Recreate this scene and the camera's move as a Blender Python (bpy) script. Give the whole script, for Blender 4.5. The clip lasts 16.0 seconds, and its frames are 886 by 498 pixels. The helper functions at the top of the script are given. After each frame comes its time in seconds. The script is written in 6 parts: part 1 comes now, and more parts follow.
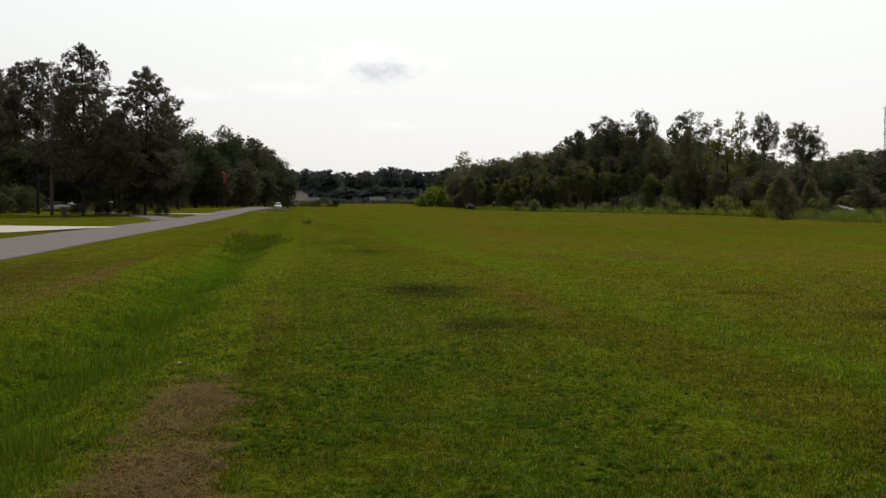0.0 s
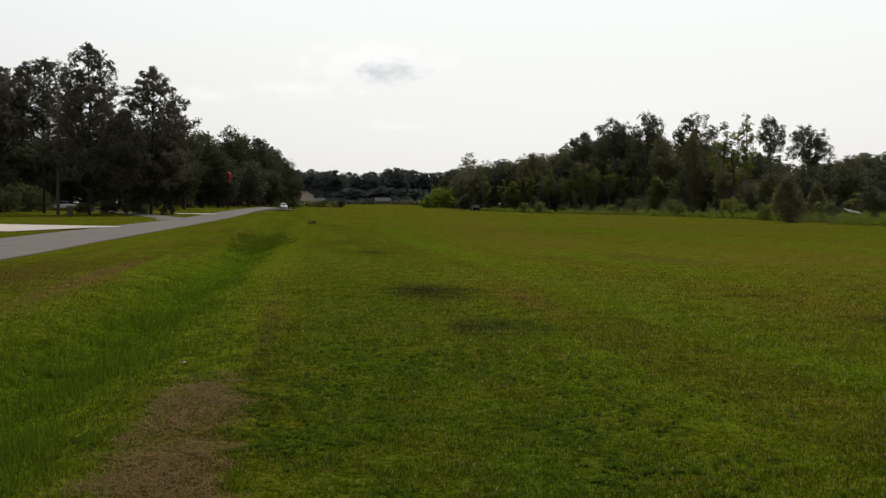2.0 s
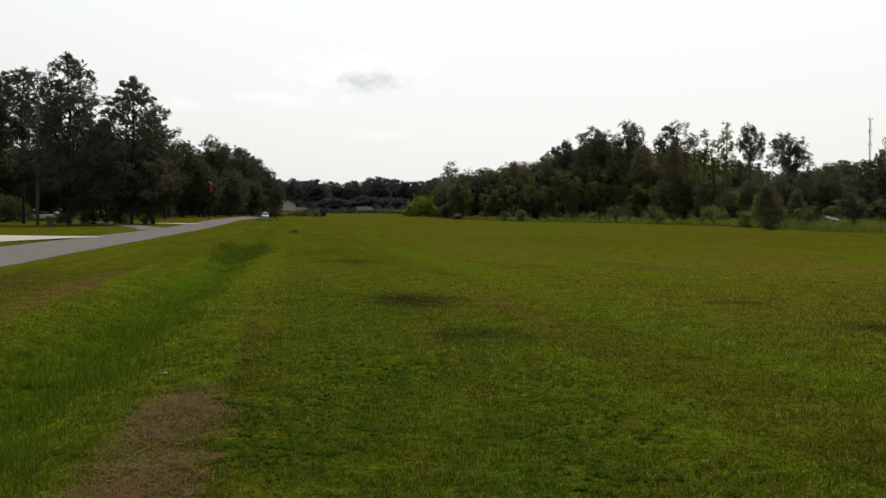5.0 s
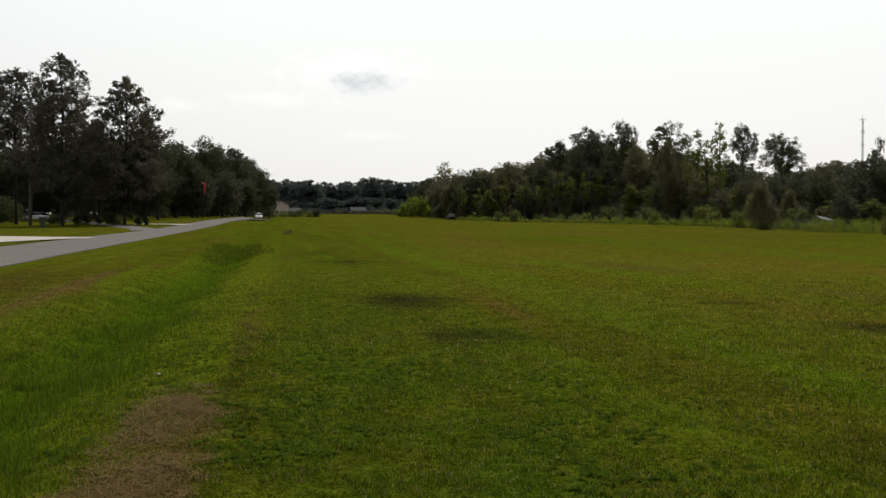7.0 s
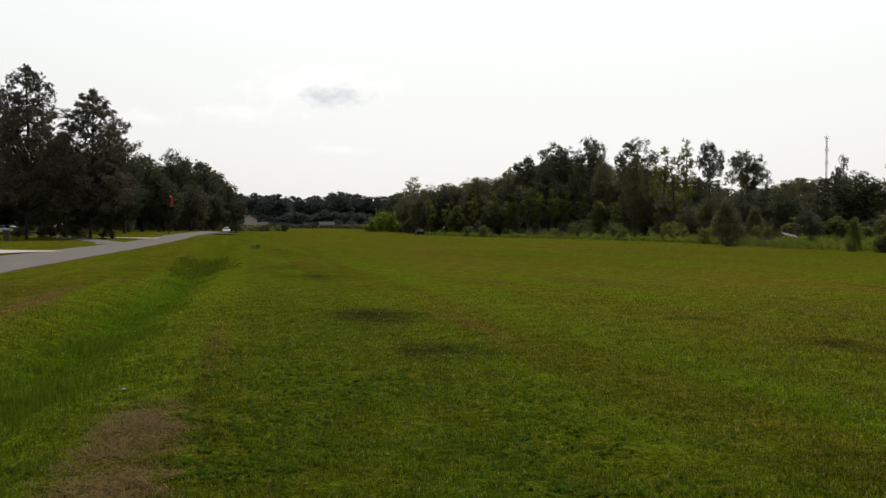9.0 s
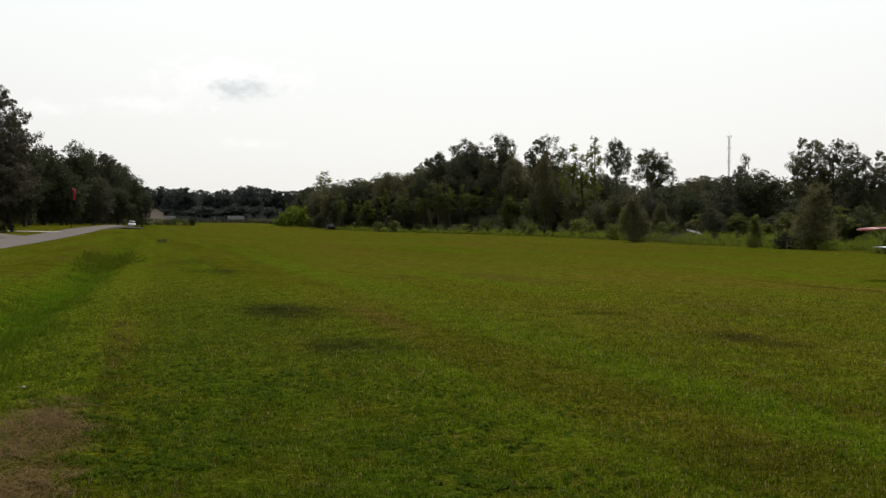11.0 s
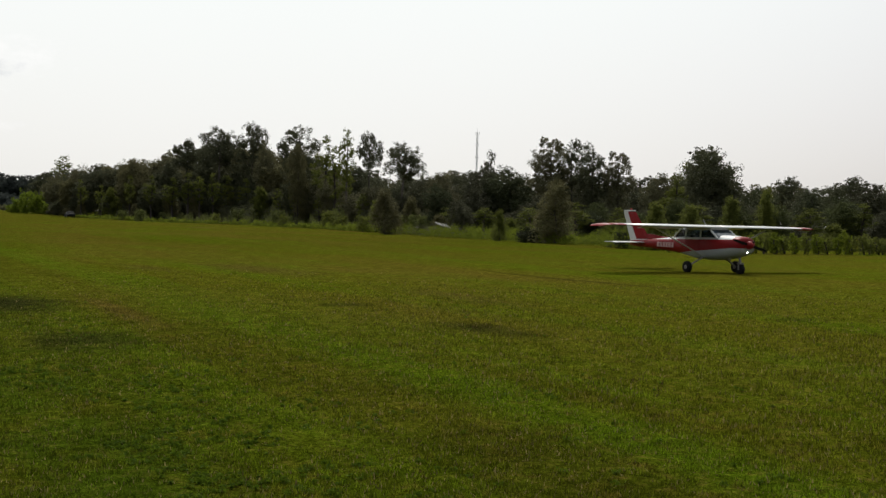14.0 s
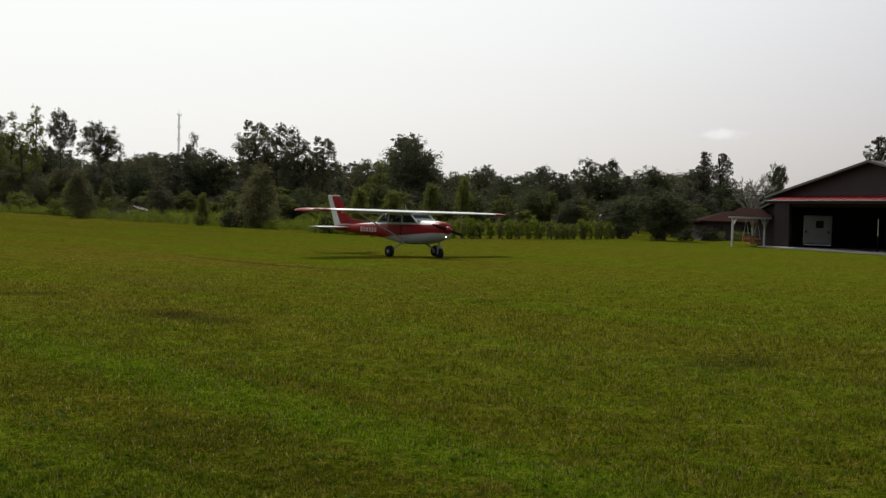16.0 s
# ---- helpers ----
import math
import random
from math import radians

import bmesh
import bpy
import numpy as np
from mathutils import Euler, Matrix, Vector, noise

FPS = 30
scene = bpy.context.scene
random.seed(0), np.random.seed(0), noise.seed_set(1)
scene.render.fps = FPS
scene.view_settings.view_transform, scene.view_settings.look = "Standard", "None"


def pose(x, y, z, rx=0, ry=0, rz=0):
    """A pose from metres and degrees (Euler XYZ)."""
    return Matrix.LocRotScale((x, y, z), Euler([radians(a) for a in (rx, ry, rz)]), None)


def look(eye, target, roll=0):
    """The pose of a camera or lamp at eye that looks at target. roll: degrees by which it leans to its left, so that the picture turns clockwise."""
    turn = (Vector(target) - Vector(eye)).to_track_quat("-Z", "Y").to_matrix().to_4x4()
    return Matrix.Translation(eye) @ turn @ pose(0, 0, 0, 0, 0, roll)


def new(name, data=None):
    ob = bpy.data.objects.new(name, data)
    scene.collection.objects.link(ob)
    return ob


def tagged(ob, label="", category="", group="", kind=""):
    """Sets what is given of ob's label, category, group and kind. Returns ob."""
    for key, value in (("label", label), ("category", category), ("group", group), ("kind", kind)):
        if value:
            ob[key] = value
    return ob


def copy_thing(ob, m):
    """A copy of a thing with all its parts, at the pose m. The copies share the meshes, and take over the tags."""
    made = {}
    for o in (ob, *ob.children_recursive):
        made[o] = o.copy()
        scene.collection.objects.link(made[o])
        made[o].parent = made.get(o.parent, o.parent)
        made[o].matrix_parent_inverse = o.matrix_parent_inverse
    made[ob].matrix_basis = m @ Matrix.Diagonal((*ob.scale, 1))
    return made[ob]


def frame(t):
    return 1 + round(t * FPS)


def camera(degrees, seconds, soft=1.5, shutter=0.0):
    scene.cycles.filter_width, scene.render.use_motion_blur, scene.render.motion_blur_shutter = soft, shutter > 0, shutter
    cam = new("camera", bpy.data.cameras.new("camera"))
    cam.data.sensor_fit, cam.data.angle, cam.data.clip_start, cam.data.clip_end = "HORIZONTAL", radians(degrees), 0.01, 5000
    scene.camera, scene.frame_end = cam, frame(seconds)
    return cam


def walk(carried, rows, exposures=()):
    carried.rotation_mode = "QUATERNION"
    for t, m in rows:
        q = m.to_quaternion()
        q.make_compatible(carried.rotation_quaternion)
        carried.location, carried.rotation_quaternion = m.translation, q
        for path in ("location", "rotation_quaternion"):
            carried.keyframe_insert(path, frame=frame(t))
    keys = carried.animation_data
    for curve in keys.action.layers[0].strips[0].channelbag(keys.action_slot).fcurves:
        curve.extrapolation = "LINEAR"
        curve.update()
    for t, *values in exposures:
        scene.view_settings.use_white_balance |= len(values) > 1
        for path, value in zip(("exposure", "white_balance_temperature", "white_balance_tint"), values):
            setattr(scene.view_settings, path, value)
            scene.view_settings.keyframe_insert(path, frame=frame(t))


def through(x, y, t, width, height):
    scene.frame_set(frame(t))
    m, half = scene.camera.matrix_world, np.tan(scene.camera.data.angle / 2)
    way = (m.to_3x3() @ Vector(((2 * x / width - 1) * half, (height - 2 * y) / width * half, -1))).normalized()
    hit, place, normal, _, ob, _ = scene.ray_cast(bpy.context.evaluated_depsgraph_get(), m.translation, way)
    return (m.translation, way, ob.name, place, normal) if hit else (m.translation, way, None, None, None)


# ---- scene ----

# ---------- camera and its way: a man stands on the grass and turns ----------
cam = camera(45.27, 16.0, soft=1.4)
TURNS = [  # seconds, yaw, pitch, roll
    (0.0, -0.000, -2.384, 0.100), (0.5, 0.168, -1.769, -0.066), (1.0, 0.302, -2.001, -0.013),
    (1.5, 0.151, -2.255, -0.150), (2.0, 0.278, -2.321, -0.209), (2.5, 0.315, -2.502, -0.348),
    (3.0, 0.283, -2.112, -0.267), (3.5, 0.119, -1.778, -0.218), (4.0, -0.283, -1.681, -0.174),
    (6.5, -0.851, -2.164, 0.149), (7.0, -1.024, -1.825, 0.081), (7.5, -1.536, -1.297, -0.194),
    (8.0, -1.666, -1.230, -0.111), (8.5, -2.100, -1.018, -0.156), (11.0, -7.524, -1.250, -0.474),
    (11.5, -9.923, -1.411, -0.882), (12.0, -13.468, -1.204, -1.186), (12.5, -16.025, -1.100, -0.910),
    (13.0, -17.113, -1.285, -0.879), (13.5, -18.436, -1.497, -0.954), (14.0, -20.819, -1.503, -1.331),
    (14.5, -23.901, -1.710, -1.428), (15.0, -28.137, -1.525, -1.588), (15.5, -31.965, -1.758, -1.639),
    (16.0, -36.613, -1.908, -1.698),
]
EYE = 1.6


def aim(t, yaw, pitch, roll):
    s = min(1.0, max(0.0, (t - 11.0) / 5.0))
    return pose(0.18 * s, 0.08 * s, EYE, 90 + pitch, 0, yaw) @ pose(0, 0, 0, 0, 0, -roll)


walk(cam, [(t, aim(t, a, b, c)) for t, a, b, c in TURNS],
     [(0.0, 0.0), (0.5, 0.0), (2.0, -0.05), (4.0, -0.02), (8.5, 0.0), (11.0, 0.0), (12.0, 0.0), (13.5, -0.02), (14.5, -0.09), (15.0, -0.09), (15.5, -0.05), (16.0, -0.02)])

# ---------- daylight: hazy white summer sky, high sun ahead ----------
SUN_AZ, SUN_EL = 20.0, 50.0     # degrees from +y towards +x
world = bpy.data.worlds.new("world")
scene.world = world
world.use_nodes = True
wn, wl = world.node_tree.nodes, world.node_tree.links
wn.clear()


def wnode(kind, **values):
    n = wn.new(kind)
    for key, value in values.items():
        n.inputs[key.replace("_", " ")].default_value = value
    return n


sky = wn.new("ShaderNodeTexSky")
sky.sky_type, sky.sun_disc = "NISHITA", False
sky.sun_elevation, sky.sun_rotation = radians(SUN_EL), radians(SUN_AZ)
sky.air_density, sky.dust_density, sky.ozone_density, sky.altitude = 1.0, 4.0, 1.0, 20
coord = wn.new("ShaderNodeTexCoord")
HAZE_LOW, HAZE_HIGH = (0.990, 0.985, 0.945, 1.0), (0.985, 1.025, 1.020, 1.0)
veil = wn.new("ShaderNodeMix")
veil.data_type = "RGBA"
# the haze is bright over the strip and thins out into blue behind
around = wn.new("ShaderNodeVectorMath")
around.operation = "DOT_PRODUCT"
wl.new(coord.outputs["Generated"], around.inputs[0])
around.inputs[1].default_value = (0.09, 0.636, 0.766)
glow = wn.new("ShaderNodeMapRange")
glow.interpolation_type = "SMOOTHSTEP"
for key, value in (("From Min", 0.28), ("From Max", 0.80), ("To Min", 0.34), ("To Max", 1.0)):
    glow.inputs[key].default_value = value
wl.new(around.outputs["Value"], glow.inputs["Value"])
wl.new(glow.outputs[0], veil.inputs["Factor"])
scaled = wn.new("ShaderNodeVectorMath")
scaled.operation = "MULTIPLY"
scaled.inputs[1].default_value = (0.051, 0.040, 0.052)
wl.new(sky.outputs["Color"], scaled.inputs[0])
wl.new(scaled.outputs[0], veil.inputs["A"])
# creamy towards the horizon, cooler higher up
height, lift, tone = wn.new("ShaderNodeSeparateXYZ"), wn.new("ShaderNodeMapRange"), wn.new("ShaderNodeMix")
tone.data_type = "RGBA"
wl.new(coord.outputs["Generated"], height.inputs[0])
wl.new(height.outputs["Z"], lift.inputs["Value"])
lift.inputs["From Min"].default_value, lift.inputs["From Max"].default_value = 0.02, 0.26
wl.new(lift.outputs[0], tone.inputs["Factor"])
tone.inputs["A"].default_value, tone.inputs["B"].default_value = HAZE_LOW, HAZE_HIGH
wl.new(tone.outputs["Result"], veil.inputs["B"])


def cloud(prev, az, el, wide, tall, colour, amount, rough=7.0):
    """One soft cloud of the sky, at a compass direction, with a ragged edge."""
    a, e = radians(az), radians(el)
    c = Vector((math.sin(a) * math.cos(e), math.cos(a) * math.cos(e), math.sin(e)))
    side = Vector((math.cos(a), -math.sin(a), 0))
    sub = wn.new("ShaderNodeVectorMath")
    sub.operation = "SUBTRACT"
    wl.new(coord.outputs["Generated"], sub.inputs[0])
    sub.inputs[1].default_value = c
    parts = []
    for axis, size in ((side, wide), (Vector((0, 0, 1)), tall), (c, 0.6)):
        dot = wn.new("ShaderNodeVectorMath")
        dot.operation = "DOT_PRODUCT"
        wl.new(sub.outputs[0], dot.inputs[0])
        dot.inputs[1].default_value = axis / size
        parts.append(dot.outputs["Value"])
    comb = wn.new("ShaderNodeCombineXYZ")
    for k in range(3):
        wl.new(parts[k], comb.inputs[k])
    length = wn.new("ShaderNodeVectorMath")
    length.operation = "LENGTH"
    wl.new(comb.outputs[0], length.inputs[0])
    tex = wnode("ShaderNodeTexNoise", Scale=rough, Detail=5.0, Roughness=0.6)
    spread = wn.new("ShaderNodeVectorMath")
    spread.operation = "MULTIPLY"
    spread.inputs[1].default_value = (9, 9, 16)
    wl.new(coord.outputs["Generated"], spread.inputs[0])
    wl.new(spread.outputs[0], tex.inputs["Vector"])
    add = wn.new("ShaderNodeMath")
    add.operation = "MULTIPLY_ADD"
    wl.new(tex.outputs["Fac"], add.inputs[0])
    add.inputs[1].default_value = 2.2
    wl.new(length.outputs["Value"], add.inputs[2])
    ramp = wn.new("ShaderNodeMapRange")
    ramp.interpolation_type = "SMOOTHSTEP"
    ramp.inputs["From Min"].default_value, ramp.inputs["From Max"].default_value = 1.05, 2.3
    ramp.inputs["To Min"].default_value, ramp.inputs["To Max"].default_value = amount, 0.0
    wl.new(add.outputs[0], ramp.inputs["Value"])
    mix = wn.new("ShaderNodeMix")
    mix.data_type = "RGBA"
    wl.new(ramp.outputs[0], mix.inputs["Factor"])
    wl.new(prev, mix.inputs["A"])
    mix.inputs["B"].default_value = colour
    return mix.outputs["Result"]


SHADE, LIT = (0.68, 0.71, 0.73, 1), (1.04, 1.04, 1.03, 1)
c = veil.outputs["Result"]
c = cloud(c, -3.7, 7.6, 0.075, 0.024, LIT, 1.0)
c = cloud(c, -3.2, 7.1, 0.038, 0.0135, SHADE, 0.9)
c = cloud(c, -8.2, 6.1, 0.060, 0.010, LIT, 0.6)
c = cloud(c, -12.9, 5.8, 0.030, 0.008, LIT, 0.5)
c = cloud(c, -2.8, 4.3, 0.030, 0.007, LIT, 0.5)
c = cloud(c, 51.1, 4.6, 0.022, 0.006, LIT, 0.45)
back = wnode("ShaderNodeBackground", Strength=1.0)
wl.new(c, back.inputs["Color"])
wl.new(back.outputs[0], wn.new("ShaderNodeOutputWorld").inputs["Surface"])

sun = new("sun", bpy.data.lights.new("sun", "SUN"))
sun.data.energy, sun.data.angle, sun.data.color = 3.3, radians(0.7), (1.0, 0.95, 0.86)
a, e = radians(SUN_AZ), radians(SUN_EL)
sun.matrix_world = look((math.sin(a) * math.cos(e) * 300, math.cos(a) * math.cos(e) * 300, math.sin(e) * 300), (0, 0, 0))
scene.view_settings.exposure = 0.0

# ---------- small helpers ----------
def noise2(x, y, seed=0):
    """Smooth value noise on the plane, 0 to 1."""
    xi, yi = np.floor(x).astype(np.int64), np.floor(y).astype(np.int64)
    fx, fy = x - xi, y - yi
    fx, fy = fx * fx * (3 - 2 * fx), fy * fy * (3 - 2 * fy)

    def h(i, j):
        v = np.sin(i * 127.1 + j * 311.7 + seed * 74.7) * 43758.5453
        return v - np.floor(v)
    return (h(xi, yi) * (1 - fx) + h(xi + 1, yi) * fx) * (1 - fy) + (h(xi, yi + 1) * (1 - fx) + h(xi + 1, yi + 1) * fx) * fy


def mesh_of(name, verts, faces, mats=(), index=None, smooth=False):
    me = bpy.data.meshes.new(name)
    me.from_pydata(verts, [], faces)
    for m in mats:
        me.materials.append(m)
    if index is not None:
        me.polygons.foreach_set("material_index", np.asarray(index, dtype=np.int32))
    if smooth:
        me.polygons.foreach_set("use_smooth", np.ones(len(me.polygons), dtype=bool))
    me.update()
    return me


class Shape:
    """Collects the faces of one mesh."""

    def __init__(self):
        self.v, self.f = [], []

    def add(self, verts, faces):
        n = len(self.v)
        self.v += [tuple(p) for p in verts]
        self.f += [tuple(n + i for i in face) for face in faces]
        return self

    def box(self, x0, x1, y0, y1, z0, z1, m=None, bevel=0.0):
        bm = bmesh.new()
        bmesh.ops.create_cube(bm, size=1)
        for v in bm.verts:
            v.co = Vector((x0 + (v.co.x + 0.5) * (x1 - x0), y0 + (v.co.y + 0.5) * (y1 - y0), z0 + (v.co.z + 0.5) * (z1 - z0)))
        if bevel:
            bmesh.ops.bevel(bm, geom=bm.edges[:], offset=bevel, segments=1, affect="EDGES")
        if m is not None:
            bm.transform(m)
        bm.verts.index_update()
        self.add([v.co for v in bm.verts], [[v.index for v in f.verts] for f in bm.faces])
        bm.free()
        return self

    def tube(self, points, radii, n=7, cap=True):
        pts = [Vector(p) for p in points]
        rings = []
        for i, p in enumerate(pts):
            d = (pts[min(i + 1, len(pts) - 1)] - pts[max(i - 1, 0)]).normalized()
            u = d.orthogonal().normalized()
            w = d.cross(u)
            r = radii[i] if not isinstance(radii, (int, float)) else radii
            rings.append([p + u * r * math.cos(6.2832 * k / n) + w * r * math.sin(6.2832 * k / n) for k in range(n)])
        return self.loft(rings, cap)

    def loft(self, rings, cap=True):
        n = len(rings[0])
        faces = [(i * n + k, i * n + (k + 1) % n, (i + 1) * n + (k + 1) % n, (i + 1) * n + k)
                 for i in range(len(rings) - 1) for k in range(n)]
        if cap:
            faces += [tuple(reversed(range(n))), tuple((len(rings) - 1) * n + k for k in range(n))]
        return self.add([p for ring in rings for p in ring], faces)

    def wheel(self, centre, axis, profile, n=20):
        """A solid of revolution about an axis: profile of (offset along it, radius)."""
        axis = Vector(axis).normalized()
        u = axis.orthogonal().normalized()
        w = axis.cross(u)
        c = Vector(centre)
        return self.loft([[c + axis * o + (u * math.cos(6.2832 * k / n) + w * math.sin(6.2832 * k / n)) * r for k in range(n)] for o, r in profile])

    def mesh(self, name, mat, smooth=False):
        return mesh_of(name, self.v, self.f, [mat], smooth=smooth)


def part(name, shape, mat, parent=None, label="", smooth=False):
    me = shape if isinstance(shape, bpy.types.Mesh) else shape.mesh(name, mat, smooth)
    ob = new(name, me)
    ob.parent = parent
    return tagged(ob, label=label)


def thing(name, m, label, category, group="", kind=""):
    ob = new(name)
    ob.empty_display_size = 0.2
    ob.matrix_world = m
    return tagged(ob, label, category, group, kind)


def whole(name, shape, mat, label, category, group="", kind="", m=None, smooth=False):
    ob = part(name, shape, mat, smooth=smooth)
    if m is not None:
        ob.matrix_world = m
    return tagged(ob, label, category, group, kind)


# The strip runs 8 degrees to the left of +y: n across it, m along it.
CS, SN = math.cos(radians(8.0)), math.sin(radians(8.0))


def xy(n, m):
    return n * CS - m * SN, n * SN + m * CS


def nm(x, y):
    return x * CS + y * SN, -x * SN + y * CS


def step(a, b, v):
    u = np.clip((v - a) / (b - a), 0, 1)
    return u * u * (3 - 2 * u)


def ditch_n(m):
    """The ditch's middle, across the strip."""
    return -3.3 + 1.6 * (1 - np.exp(-np.maximum(m, 0) / 22))


def road_rise(n, m):
    """The low crest that the road and the lawns beside it climb."""
    return 0.88 * step(108, 232, m) * (1 - 0.9 * step(260, 380, m)) * (1 - step(-8.5, -1.5, n))


def ground_z(x, y):
    """The lie of the land: flat strip, a shallow ditch beside the road, a slow rise far off."""
    n, m = nm(np.asarray(x, dtype=float), np.asarray(y, dtype=float))
    z = 2.2 * step(150, 520, m) + road_rise(n, m)
    ditch = np.exp(-((n - ditch_n(m)) / 0.95) ** 2) * (1 - 0.6 * step(60, 110, m)) * 0.36
    lumps = (noise2(x * 0.35, y * 0.35, 3) - 0.5) * 0.07 + (noise2(x * 0.08, y * 0.08, 5) - 0.5) * 0.10
    lumps = lumps * step(-7.5, -6.0, n)
    return z - ditch + lumps * (1 - step(60, 200, m))


def gz(x, y):
    return float(ground_z(x, y))


# ---------- materials ----------
def material(name, colour, rough=0.7, metal=0.0, vary=0.25, scale=4.0, bump=0.0, bump_scale=40.0, spec=0.5, coat=0.0, fine=None):
    """A surface with variation at two sizes and a fine relief."""
    mat = bpy.data.materials.new(name)
    mat.use_nodes = True
    nodes, links = mat.node_tree.nodes, mat.node_tree.links
    p = nodes["Principled BSDF"]
    p.inputs["Roughness"].default_value, p.inputs["Metallic"].default_value = rough, metal
    p.inputs["Specular IOR Level"].default_value, p.inputs["Coat Weight"].default_value = spec, coat
    tc = nodes.new("ShaderNodeTexCoord")
    big, small = nodes.new("ShaderNodeTexNoise"), nodes.new("ShaderNodeTexNoise")
    for tex, s in ((big, scale), (small, fine or scale * 9)):
        tex.inputs["Scale"].default_value, tex.inputs["Detail"].default_value = s, 4
        links.new(tc.outputs["Object"], tex.inputs["Vector"])
    mix = nodes.new("ShaderNodeMath")
    mix.operation = "ADD"
    links.new(big.outputs["Fac"], mix.inputs[0])
    links.new(small.outputs["Fac"], mix.inputs[1])
    rng = nodes.new("ShaderNodeMapRange")
    rng.inputs["From Min"].default_value, rng.inputs["From Max"].default_value = 0.6, 1.4
    rng.inputs["To Min"].default_value, rng.inputs["To Max"].default_value = 1 - vary, 1 + vary
    links.new(mix.outputs[0], rng.inputs["Value"])
    mul = nodes.new("ShaderNodeVectorMath")
    mul.operation = "SCALE"
    mul.inputs[0].default_value = colour[:3]
    links.new(rng.outputs[0], mul.inputs["Scale"])
    links.new(mul.outputs[0], p.inputs["Base Color"])
    if bump:
        tex = nodes.new("ShaderNodeTexNoise")
        tex.inputs["Scale"].default_value, tex.inputs["Detail"].default_value = bump_scale, 3
        links.new(tc.outputs["Object"], tex.inputs["Vector"])
        b = nodes.new("ShaderNodeBump")
        b.inputs["Strength"].default_value, b.inputs["Distance"].default_value = bump, 0.02
        links.new(tex.outputs["Fac"], b.inputs["Height"])
        links.new(b.outputs["Normal"], p.inputs["Normal"])
    return mat


def leaf_material(name, dark, light, through=0.35):
    """Leaves: each its own tint, some light coming through."""
    mat = bpy.data.materials.new(name)
    mat.use_nodes = True
    nodes, links = mat.node_tree.nodes, mat.node_tree.links
    p = nodes["Principled BSDF"]
    p.inputs["Roughness"].default_value, p.inputs["Specular IOR Level"].default_value = 0.8, 0.05
    geo, info = nodes.new("ShaderNodeNewGeometry"), nodes.new("ShaderNodeObjectInfo")
    mix = nodes.new("ShaderNodeMix")
    mix.data_type = "RGBA"
    mix.inputs["A"].default_value, mix.inputs["B"].default_value = (*dark, 1), (*light, 1)
    half = nodes.new("ShaderNodeMath")
    half.operation = "MULTIPLY_ADD"
    links.new(geo.outputs["Random Per Island"], half.inputs[0])
    half.inputs[1].default_value = 0.6
    tint = nodes.new("ShaderNodeMath")
    tint.operation = "MULTIPLY"
    links.new(info.outputs["Random"], tint.inputs[0])
    tint.inputs[1].default_value = 0.4
    links.new(tint.outputs[0], half.inputs[2])
    links.new(half.outputs[0], mix.inputs["Factor"])
    links.new(mix.outputs["Result"], p.inputs["Base Color"])
    tr = nodes.new("ShaderNodeBsdfTranslucent")
    links.new(mix.outputs["Result"], tr.inputs["Color"])
    blend = nodes.new("ShaderNodeMixShader")
    blend.inputs[0].default_value = through
    links.new(p.outputs[0], blend.inputs[1])
    links.new(tr.outputs[0], blend.inputs[2])
    links.new(blend.outputs[0], nodes["Material Output"].inputs["Surface"])
    return mat


